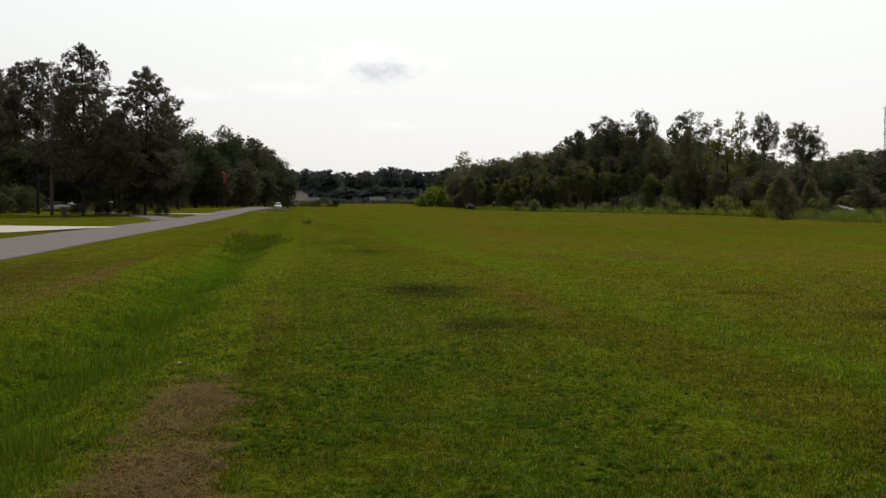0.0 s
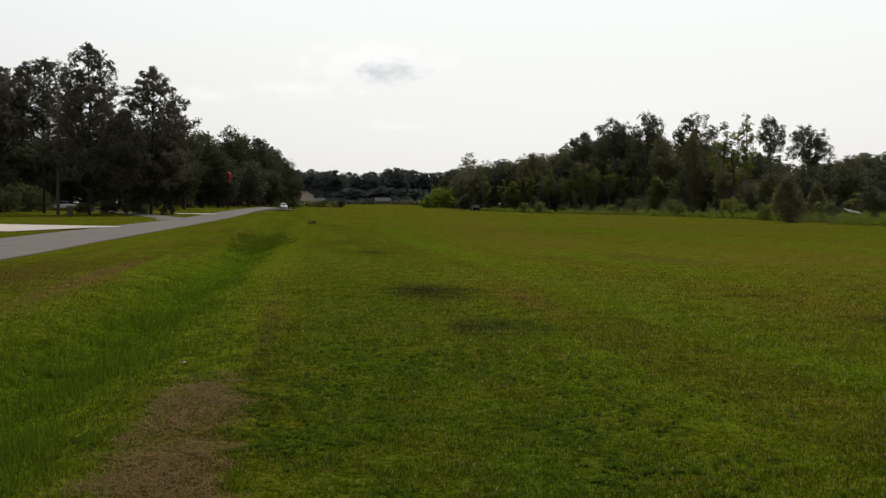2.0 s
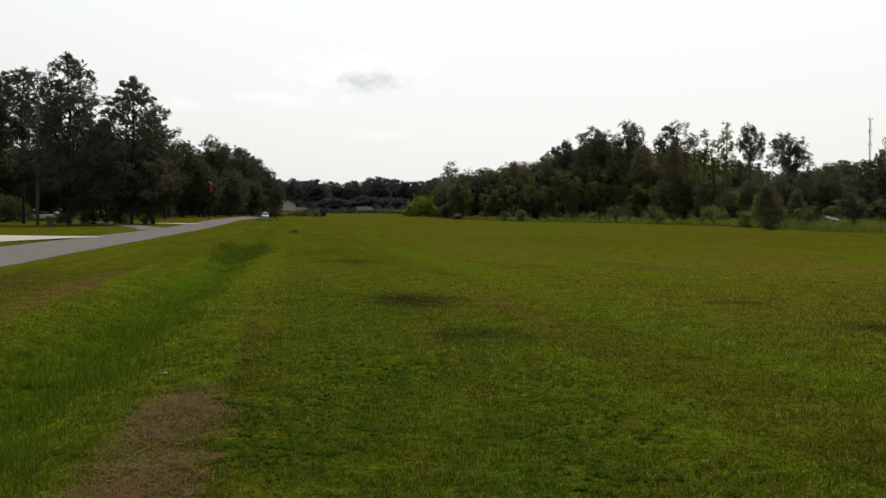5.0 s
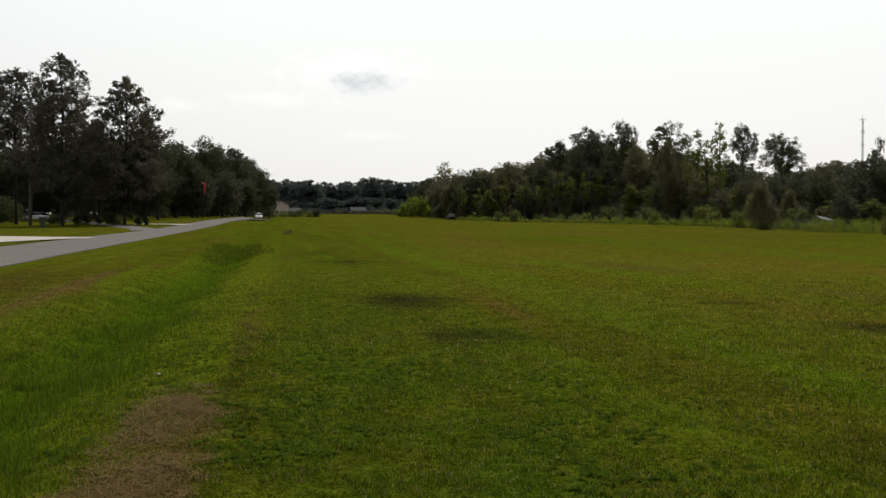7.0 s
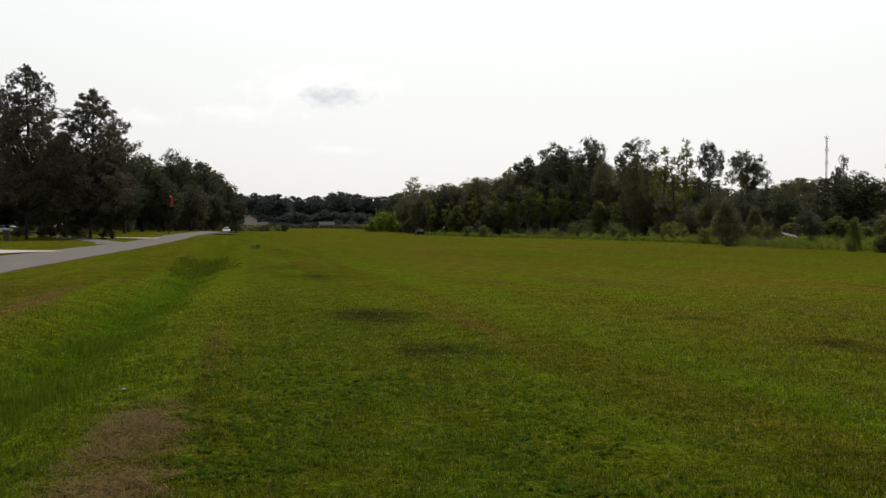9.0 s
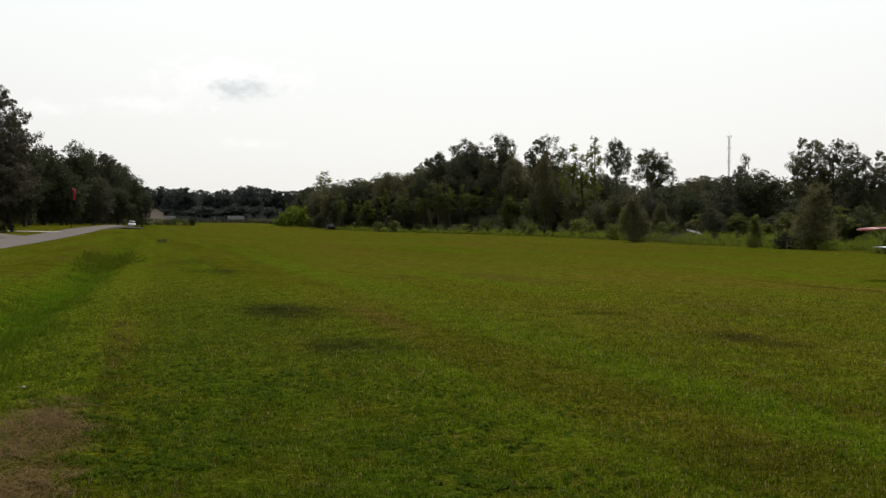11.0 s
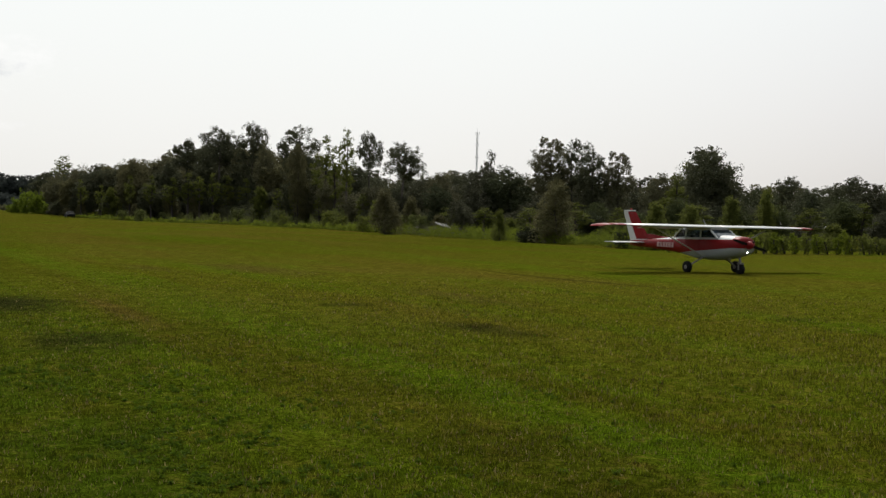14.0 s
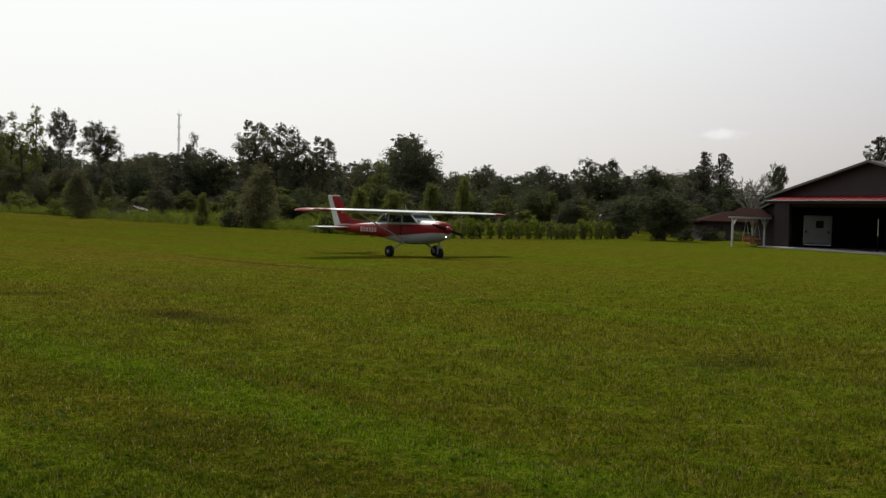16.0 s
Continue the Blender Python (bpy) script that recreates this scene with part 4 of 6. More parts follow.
for k in range(14):
    sheet.box(-1.4 + k * 0.2, -1.22 + k * 0.2, -0.9, 0.9, 0, 0.02 + 0.03 * (k % 2))
whole("roof_sheet", sheet, METAL, "pale corrugated metal sheet lying on the brush heap", "metal sheet", m=pose(38.0, 99.9, gz(38.0, 99.9) + 1.2, 20, 10, 15) @ Matrix.Diagonal((0.55, 0.5, 1, 1)))

# ---------- left of the road ----------
WOOD_GREY = material("weathered_wood", (0.115, 0.094, 0.078), 0.9, vary=0.3, scale=1.5, bump=0.5)
PAINT_RED = material("red_fabric", (0.40, 0.02, 0.015), 0.7, vary=0.15)
BIN_GREEN = material("green_plastic", (0.050, 0.056, 0.026), 0.45, vary=0.15)
BIN_LID = material("grey_plastic", (0.22, 0.22, 0.20), 0.5, vary=0.1)
STEEL = material("steel", (0.45, 0.46, 0.47), 0.4, 0.9, 0.1)
BLACK = material("black_rubber", (0.010, 0.010, 0.010), 0.8, vary=0.2, spec=0.15)
WHITE = material("white_paint", (0.78, 0.78, 0.76), 0.28, vary=0.05, coat=0.4)
GLASS = bpy.data.materials.new("glass")
GLASS.use_nodes = True
gp = GLASS.node_tree.nodes["Principled BSDF"]
gp.inputs["Base Color"].default_value, gp.inputs["Roughness"].default_value = (0.75, 0.82, 0.84, 1), 0.03
gp.inputs["Transmission Weight"].default_value, gp.inputs["IOR"].default_value = 0.9, 1.1
DARK_GLASS = material("dark_glass", (0.012, 0.014, 0.016), 0.05, vary=0.1, spec=0.8)

x, y = polar(-20.2, 152)
pole = thing("utility_pole", pose(x, y, gz(x, y), 0, 1.3, 0), "tall weathered wooden utility pole on the lawn", "utility pole")
part("post", Shape().tube([(0, 0, -0.3), (0, 0, 6), (0, 0, 12), (0, 0, 17.0)], [0.24, 0.21, 0.18, 0.15], 10), WOOD_GREY, pole, smooth=True)

x, y = polar(-19.62, 141)
can = thing("rubbish_bin", pose(x, y, gz(x, y), 0, 0, 15), "dark green rubbish bin with pale lid on the lawn", "bin")
part("body", Shape().loft([[(math.copysign(abs(math.cos(t)) ** 0.5, math.cos(t)) * w, math.copysign(abs(math.sin(t)) ** 0.5, math.sin(t)) * w, z) for t in [6.2832 * (k + 0.5) / 16 for k in range(16)]] for z, w in ((0, 0.32), (0.05, 0.33), (1.2, 0.41), (1.25, 0.43))]), BIN_GREEN, can)
part("lid", Shape().loft([[(math.copysign(abs(math.cos(t)) ** 0.5, math.cos(t)) * w, math.copysign(abs(math.sin(t)) ** 0.5, math.sin(t)) * w, z) for t in [6.2832 * (k + 0.5) / 16 for k in range(16)]] for z, w in ((1.254, 0.45), (1.34, 0.45), (1.46, 0.34))]), BIN_LID, can, "pale grey lid")
for s in (-0.3, 0.3):
    part("wheel", Shape().wheel((s, 0.3, 0.1), (1, 0, 0), [(-0.03, 0.04), (-0.03, 0.1), (0.03, 0.1), (0.03, 0.04)], 10), BLACK, can)

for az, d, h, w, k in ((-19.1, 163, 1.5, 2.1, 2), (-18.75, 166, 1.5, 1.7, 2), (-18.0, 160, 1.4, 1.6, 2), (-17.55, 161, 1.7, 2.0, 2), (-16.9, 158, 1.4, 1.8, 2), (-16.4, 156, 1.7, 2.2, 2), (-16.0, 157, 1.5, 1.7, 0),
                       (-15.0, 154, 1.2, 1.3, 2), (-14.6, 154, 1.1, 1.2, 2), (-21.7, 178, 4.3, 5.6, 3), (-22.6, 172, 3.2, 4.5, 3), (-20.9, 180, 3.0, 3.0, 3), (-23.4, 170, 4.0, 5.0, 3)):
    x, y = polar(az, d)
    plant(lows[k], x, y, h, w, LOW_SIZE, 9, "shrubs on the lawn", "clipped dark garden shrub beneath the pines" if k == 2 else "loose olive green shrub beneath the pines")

x, y = polar(-11.75, 190)
sock = thing("windsock", pose(x, y, gz(x, y)), "limp red windsock on a thin mast", "windsock")
part("mast", Shape().tube([(0, 0, -0.2), (0, 0, 6.7)], [0.05, 0.03], 8), BLACK, sock)
part("hoop", Shape().wheel((0.28, 0, 6.5), (0.8, 0, 0.6), [(-0.03, 0.26), (-0.03, 0.29), (0.03, 0.29), (0.03, 0.26)], 14), PAINT_RED, sock)
part("sleeve", Shape().tube([(0.28, 0, 6.5), (0.5, 0, 6.25), (0.5, 0.05, 5.7), (0.42, 0.05, 5.2), (0.42, 0, 4.8)], [0.22, 0.22, 0.17, 0.13, 0.10], 12, cap=False), PAINT_RED, sock, "red cloth sleeve hanging down")


def car(name, m, paint, label, panes=None):
    """A small saloon with its cabin, windows, lamps and wheels; x ahead."""
    c = thing(name, m, label, "car")
    rows = [(2.15, 0.45, 0.62, 0.70), (2.0, 0.32, 0.80, 0.80), (1.0, 0.28, 0.92, 0.87), (0.0, 0.26, 0.96, 0.88), (-1.4, 0.28, 0.98, 0.87), (-2.0, 0.34, 0.95, 0.82), (-2.15, 0.45, 0.80, 0.74)]
    part("body", Shape().loft([[(x, -w, z0 + 0.1), (x, -w + 0.08, z0), (x, w - 0.08, z0), (x, w, z0 + 0.1), (x, w, z1 - 0.12), (x, w - 0.12, z1), (x, -w + 0.12, z1), (x, -w, z1 - 0.12)] for x, z0, z1, w in rows]), paint, c)
    part("roof", Shape().loft([[(x, -w, z - 0.05), (x, w, z - 0.05), (x, w - 0.1, z), (x, -w + 0.1, z)] for x, z, w in ((0.35, 1.42, 0.60), (0.1, 1.47, 0.64), (-0.9, 1.47, 0.64), (-1.2, 1.42, 0.60))]), paint, c)
    part("window_band", Shape().loft([[(x0, -w0, 0.96), (x0, w0, 0.96), (x1, w1, 1.40), (x1, -w1, 1.40)] for x0, x1, w0, w1 in ((1.0, 0.35, 0.74, 0.58), (0.0, 0.0, 0.78, 0.62), (-1.7, -1.2, 0.72, 0.58))]), panes or DARK_GLASS, c, "dark tinted windows")
    for sx in (1.35, -1.35):
        for sy in (-0.80, 0.80):
            w = part("wheel", Shape().wheel((sx, sy, 0.31), (0, 1, 0), [(-0.09, 0.20), (-0.09, 0.29), (-0.06, 0.31), (0.06, 0.31), (0.09, 0.29), (0.09, 0.20)], 16), BLACK, c)
            part("rim", Shape().wheel((sx, sy, 0.31), (0, 1, 0), [(-0.1, 0.05), (-0.095, 0.19), (0.095, 0.19), (0.1, 0.05)], 12), STEEL, w)
    for sy in (-0.55, 0.55):
        part("headlight", Shape().box(2.02, 2.16, sy - 0.14, sy + 0.14, 0.55, 0.68, bevel=0.02), GLASS, c)
    return c


x, y = xy(-3.6, 254)
car("white_car", pose(x, y, gz(x, y) + 0.06, 0, 0, -82), WHITE, "small white car far along the road")
x, y = polar(-19.95, 196)
car("white_car", pose(x, y, gz(x, y), 0, 0, 170), WHITE, "white car parked among the garden shrubs")

x, y = polar(1.45, 256)
car("dark_car", pose(x, y, gz(x, y), 0, 0, 98), material("dark_car_paint", (0.014, 0.014, 0.015), 0.6, spec=0.1), "dark car parked at the tip of the wood", BLACK)

# shrubs and a light green thicket at the far end
for az, d, h, w, k in ((-9.0, 330, 2.0, 3.6, 1), (-8.5, 335, 2.8, 3.6, 1), (-8.0, 330, 2.2, 4.0, 0), (-7.5, 334, 2.0, 3.6, 1), (-7.0, 332, 2.1, 4.0, 0), (-6.6, 333, 2.4, 3.0, 0), (-6.2, 330, 2.0, 3.4, 0), (-5.75, 331, 2.1, 2.8, 2), (-8.75, 345, 3.0, 4.0, 0)):
    x, y = polar(az, d)
    plant(lows[k], x, y, h, w, LOW_SIZE, 11, "bushes at the far end", "rounded bush at the far end of the strip")
limes = shrub("thicket", 161, 2.2, 2.4, LEAF_LIME, 34, 60, 0.12, 0.15)
for az, d, h, w in ((-0.95, 332, 4.0, 4.6), (-0.55, 328, 6.4, 5.6), (-0.1, 326, 5.6, 5.2), (-1.3, 336, 2.4, 3.6), (0.2, 324, 3.0, 4.0)):
    x, y = polar(az, d)
    plant(limes, x, y, h, w, LOW_SIZE, 13, "light thicket at the far end", "bright yellow-green thicket at the wood's tip")
weed_bed("far_wood", [polar(a, d) for a, d in ((-9.2, 700), (-4, 690), (1.6, 650))], 0.8, (-6, 20), (6.0, 11.0), HAZED_LEAF, 19, 0.50, "solid hazy wood behind the far end", 44, 0.5)
weed_bed("far_scrub", [polar(a, d) for a, d in ((-9.4, 640), (-4, 630), (1.4, 600))], 0.55, (-3, 6), (2.2, 4.2), HAZED_LEAF, 29, 0.6, "low hazy scrub before the far treeline", 16, 0.6)
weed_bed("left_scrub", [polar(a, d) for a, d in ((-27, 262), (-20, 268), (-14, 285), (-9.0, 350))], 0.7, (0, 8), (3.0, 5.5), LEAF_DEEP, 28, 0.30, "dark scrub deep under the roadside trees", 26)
weed_bed("far_bank", [polar(a, d) for a, d in ((-9.6, 420), (-6.5, 540), (-3.0, 560), (-1.6, 430), (0.2, 350), (1.3, 290))], 1.3, (-2, 6), (0.7, 1.7), LEAF, 15, 0.30, "dark rough bank at the far end of the strip", 50)

# far houses
WALL_CREAM = material("cream_siding", (0.50, 0.41, 0.35), 0.8, vary=0.15)
ROOF_RUST = material("rust_shingle", (0.13, 0.085, 0.070), 0.9, vary=0.2, scale=2, spec=0.1)
ROOF_GREY = material("grey_shingle", (0.055, 0.057, 0.058), 0.9, vary=0.2, scale=2, spec=0.1)
WALL_GREY = material("grey_siding", (0.090, 0.095, 0.095), 0.8, vary=0.1)


def house(name, m, w, d, eave, ridge, wall, roof, label, trim=None, hip=0.0):
    """A house with its ridge along x; hip: how far the ends of the ridge stand in."""
    h = thing(name, m, label, "house")
    part("wall", Shape().add([(-w / 2, -d / 2, -0.5), (w / 2, -d / 2, -0.5), (w / 2, d / 2, -0.5), (-w / 2, d / 2, -0.5), (-w / 2, -d / 2, eave), (w / 2, -d / 2, eave), (w / 2, d / 2, eave), (-w / 2, d / 2, eave), (-w / 2 + hip, 0, ridge - 0.1), (w / 2 - hip, 0, ridge - 0.1)],
                             [(0, 1, 5, 4), (1, 2, 6, 9, 5), (2, 3, 7, 6), (3, 0, 4, 8, 7), (4, 5, 9, 8), (6, 7, 8, 9)]), wall, h)
    slope = (ridge - eave) / (d / 2)
    for s in (-1, 1):
        o = d / 2 + 0.4
        part("roof", Shape().add([(-w / 2 - 0.4 + hip, 0, ridge), (w / 2 + 0.4 - hip, 0, ridge), (w / 2 + 0.4, s * o, ridge - slope * o), (-w / 2 - 0.4, s * o, ridge - slope * o),
                                  (-w / 2 - 0.4 + hip, 0, ridge + 0.15), (w / 2 + 0.4 - hip, 0, ridge + 0.15), (w / 2 + 0.4, s * o, ridge - slope * o + 0.15), (-w / 2 - 0.4, s * o, ridge - slope * o + 0.15)],
                                 [(0, 1, 2, 3), (4, 5, 6, 7), (0, 1, 5, 4), (2, 3, 7, 6), (1, 2, 6, 5), (0, 3, 7, 4)]), roof, h)
        if hip:
            low = ridge - slope * o
            part("roof_end", Shape().add([(s * (w / 2 + 0.4 - hip), 0, ridge + 0.1), (s * (w / 2 + 0.4), -o, low), (s * (w / 2 + 0.4), o, low), (s * (w / 2 + 0.4 - hip), 0, ridge + 0.15), (s * (w / 2 + 0.4), -o, low + 0.15), (s * (w / 2 + 0.4), o, low + 0.15)],
                                         [(0, 1, 2), (3, 4, 5), (0, 1, 4, 3), (1, 2, 5, 4), (2, 0, 3, 5)]), roof, h)
    for k in range(3):
        cx = -w / 2 + w * (k + 0.5) / 3
        win = part("window", Shape().box(cx - 0.55, cx + 0.55, -d / 2 - 0.06, -d / 2 + 0.02, 0.7, eave - 0.3), trim or WHITE, h)
        part("pane", Shape().box(cx - 0.45, cx + 0.45, -d / 2 - 0.08, -d / 2 - 0.05, 0.78, eave - 0.38), DARK_GLASS, win)
    return h


x, y = polar(-7.75, 425)
house("house", pose(x, y, gz(x, y), 0, 0, 100), 7, 7.5, 3.8, 5.9, WALL_CREAM, ROOF_RUST, "cream two-storey house behind trees at the far end")
x, y = polar(-7.0, 440)
house("shed", pose(x, y, gz(x, y), 0, 0, 30), 5, 4.0, 1.4, 2.6, WALL_GREY, ROOF_GREY, "low grey shed beside the far house")
x, y = polar(-3.55, 585)
house("house", pose(x, y, gz(x, y), 0, 0, 12), 8, 6, 2.0, 3.7, WALL_GREY, ROOF_GREY, "low grey house before the far treeline", WALL_GREY)

# radio mast behind the wood
x, y = polar(22.53, 868)
mast = thing("radio_mast", pose(x, y, gz(x, y)), "tall grey lattice radio mast beyond the wood", "radio mast")
for k in range(3):
    a = 2.094 * k
    part("leg", Shape().tube([(math.cos(a) * 0.75, math.sin(a) * 0.75, 0), (math.cos(a) * 0.6, math.sin(a) * 0.6, 72)], 0.16, 6), STEEL, mast)
braces = Shape()
for i in range(30):
    for k in range(3):
        a, b = 2.094 * k, 2.094 * (k + 1)
        braces.tube([(math.cos(a) * 0.7, math.sin(a) * 0.7, i * 2.4), (math.cos(b) * 0.7, math.sin(b) * 0.7, i * 2.4 + 2.4)], 0.06, 4)
part("bracing", braces, STEEL, mast)
for z, w in ((71.5, 1.7), (62.0, 1.3), (52, 1.2)):
    for k in range(3):
        a = 2.094 * k
        part("aerial", Shape().box(-0.2, 0.2, -0.1, 0.1, -1.0, 1.0, pose(math.cos(a) * w, math.sin(a) * w, z, 0, 0, math.degrees(a)), bevel=0.03), WHITE, mast)
part("lightning_rod", Shape().tube([(0, 0, 72), (0, 0, 75.5)], [0.1, 0.04], 5), STEEL, mast)

# ---------- grass near the camera ----------
def blades(name, x, y, h, w, mat, seed, label, lean=0.45, flat=False, drop=0.0):
    """Single blades, each a slim leaning triangle."""
    r = np.random.RandomState(seed)
    k = len(x)
    z = ground_z(x, y) - 0.004 - drop
    a, b = r.rand(k) * 6.283, r.rand(k) * 6.283
    tilt = r.normal(size=k) * lean
    sx, sy = np.cos(a) * w / 2, np.sin(a) * w / 2
    base = np.stack([x, y, z], -1)
    side = np.stack([sx, sy, np.zeros(k)], -1)
    if flat:
        top = base + np.stack([np.cos(b) * h, np.sin(b) * h, 0.012 + np.abs(tilt) * h], -1)
        side = np.stack([-np.sin(b) * w / 2, np.cos(b) * w / 2, np.zeros(k)], -1)
        base = base + (0, 0, 0.012)
    else:
        top = base + np.stack([np.cos(b) * np.sin(tilt) * h, np.sin(b) * np.sin(tilt) * h, np.cos(tilt) * h], -1)
    v = np.stack([base - side, base + side, top], 1).reshape(-1, 3)
    me = bpy.data.meshes.new(name)
    me.vertices.add(3 * k)
    me.loops.add(3 * k)
    me.polygons.add(k)
    me.vertices.foreach_set("co", v.astype(np.float32).ravel())
    me.loops.foreach_set("vertex_index", np.arange(3 * k, dtype=np.int32))
    me.polygons.foreach_set("loop_start", np.arange(0, 3 * k, 3, dtype=np.int32))
    me.materials.append(mat)
    me.update(calc_edges=True)
    return tagged(new(name, me), label, "grass", kind="stuff")


gr = np.random.RandomState(21)


def wedge(k, r0, r1, a0, a1):
    rad = r0 * (r1 / r0) ** gr.rand(k)
    ang = np.radians(a0 + (a1 - a0) * gr.rand(k))
    return np.sin(ang) * rad, np.cos(ang) * rad, rad


def in_straw(x, y):
    """The worn strip of dry thatch beside the ditch."""
    n, m = nm(x, y)
    wob = (noise2(x * 2.3, y * 2.3, 9) - 0.5) * 0.6 + (noise2(x * 7, y * 7, 10) - 0.5) * 0.5
    return np.maximum(step(-0.06, 0.30, 0.36 + 0.08 * step(5.0, 7.0, m) - np.abs(n + 0.87 - 0.09 * (1 - step(5.0, 7.5, m)) + wob * 0.6)) * step(4.0, 5.0, m) * (1 - step(9.2, 10.4, m + wob * 3)), 0)


x, y, rad = wedge(1050000, 4.9, 44.0, -26, 62)
tuft = 0.22 * noise2(x * 2.2, y * 2.2, 1) + 0.34 * noise2(x * 8, y * 8, 2) + 0.30 * noise2(x * 19, y * 19, 3) + 0.14 * noise2(x * 0.6, y * 0.6, 4)
keep = (gr.rand(len(x)) < np.clip((tuft - 0.36) * 4.6, 0.05, 1)) & (gr.rand(len(x)) > in_straw(x, y) * 0.80) & (nm(x, y)[0] > -8.2) & (gr.rand(len(x)) < 1 - step(8, 36, rad))
x, y, rad, tuft = x[keep], y[keep], rad[keep], tuft[keep]
blades("grass", x, y, (0.008 + 0.034 * tuft) * (rad / 6) ** 0.25 * (1 - 0.55 * step(11, 38, rad)) * (1 + 0.45 * step(3.5, 9.0, nm(x, y)[0])) * (0.5 + 0.9 * gr.rand(len(x))), 0.0098 * (rad / 6) ** 0.75 * (0.6 + 0.8 * gr.rand(len(x))), BLADE, 31, "short mown grass with tufts and gaps", 1.05)

n = -0.9 - 5.2 * gr.rand(240000)
m = 4.0 * (62 / 4.0) ** gr.rand(240000)
x, y = n * CS - m * SN, n * SN + m * CS
d = np.hypot(x, y)
lush = np.exp(-((n - ditch_n(m)) / 1.15) ** 2) * (0.25 + 1.0 * noise2(x * 1.1, y * 1.1, 6) * noise2(x * 0.4, y * 0.4, 16) * 1.6) * (1 - 0.75 * step(9, 34, m))
keep = gr.rand(len(x)) < lush * np.clip((noise2(x * 5, y * 5, 18) - 0.3) * 2.4, 0.05, 1.2)
x, y, d, lush = x[keep], y[keep], d[keep], lush[keep]
LUSH = leaf_material("ditch_grass", (0.018, 0.036, 0.003), (0.104, 0.146, 0.008), 0.5)
blades("ditch_grass", x, y, (0.04 + 0.15 * lush) * (0.4 + 1.1 * gr.rand(len(x))), 0.010 * (d / 6) ** 0.7, LUSH, 32, "longer lush grass in the ditch", 0.6)

x, y = -2.9 + 2.2 * gr.rand(230000), 4.8 + 6.2 * gr.rand(230000)
keep = gr.rand(len(x)) < in_straw(x, y) ** 1.5 * 0.15 * (0.0 + 1.9 * noise2(x * 3, y * 3, 12))
x, y = x[keep], y[keep]
THATCH = leaf_material("dry_thatch", (0.048, 0.030, 0.009), (0.235, 0.152, 0.056), 0.2)
blades("dry_thatch", x, y, 0.05 + 0.12 * gr.rand(len(x)), 0.004 + 0.005 * gr.rand(len(x)), THATCH, 33, "flattened dry brown thatch on worn ground", 0.16, flat=True)

# low broad-leaved weeds among the grass
x, y, rad = wedge(15000, 4.9, 22.0, -26, 62)
keep = (noise2(x * 0.9, y * 0.9, 41) * noise2(x * 3.1, y * 3.1, 42) > 0.25) & (in_straw(x, y) < 0.3) & (nm(x, y)[0] > -1.6) & (gr.rand(len(x)) > 0.93 * step(1.2, 4.0, nm(x, y)[0])) & (gr.rand(len(x)) > 0.8 * step(9, 20, rad))
x, y = x[keep], y[keep]
size = 0.018 + 0.036 * gr.rand(len(x))
LOW_WEED = leaf_material("low_weed_leaf", (0.040, 0.072, 0.005), (0.120, 0.170, 0.012), 0.45)
spots = clumps(np.stack([x, y, ground_z(x, y) + 0.012], -1), size, 22, gr, 0.40)
tagged(new("lawn_weeds", leaves("lawn_weeds", spots, 0.014, LOW_WEED, 43, 0.6)), "low dark broad-leaved weeds in the mown grass", "weeds", kind="stuff")

# reeds where the ditch meets the culvert
weed_bed("ditch_reeds", [(-7.4, 41.0), (-8.8, 50.0), (-10.4, 60.0)], 0.11, (-1.3, 1.2), (0.03, 0.30), LEAF_REED, 17, 0.05, "dark rank growth in the ditch by the culvert", 11)

plant(lows[1], -11.6, 90.9, 0.42, 0.9, LOW_SIZE, 2, "bushes at the field edge", "small green bush beside the ditch")

# a pale scrap lying by the worn strip
scrap = Shape()
for k in range(5):
    a = k * 1.1
    scrap.add([(0, 0, 0.02), (math.cos(a) * 0.06, math.sin(a) * 0.05, 0.004), (math.cos(a + 1.0) * 0.05, math.sin(a + 1.0) * 0.06, 0.012), (0, 0, 0.026), (math.cos(a) * 0.06, math.sin(a) * 0.05, 0.010), (math.cos(a + 1.0) * 0.05, math.sin(a + 1.0) * 0.06, 0.018)],
              [(0, 1, 2), (3, 4, 5), (0, 1, 4, 3), (1, 2, 5, 4), (2, 0, 3, 5)])
whole("paper_scrap", scrap, material("pale_paper", (0.24, 0.22, 0.20), 0.8, vary=0.15), "crumpled pale scrap on the mown grass", "litter", m=pose(-2.72, 10.9, gz(-2.72, 10.9) + 0.012, 0, 0, 30) @ Matrix.Diagonal((0.55, 0.55, 0.8, 1)))

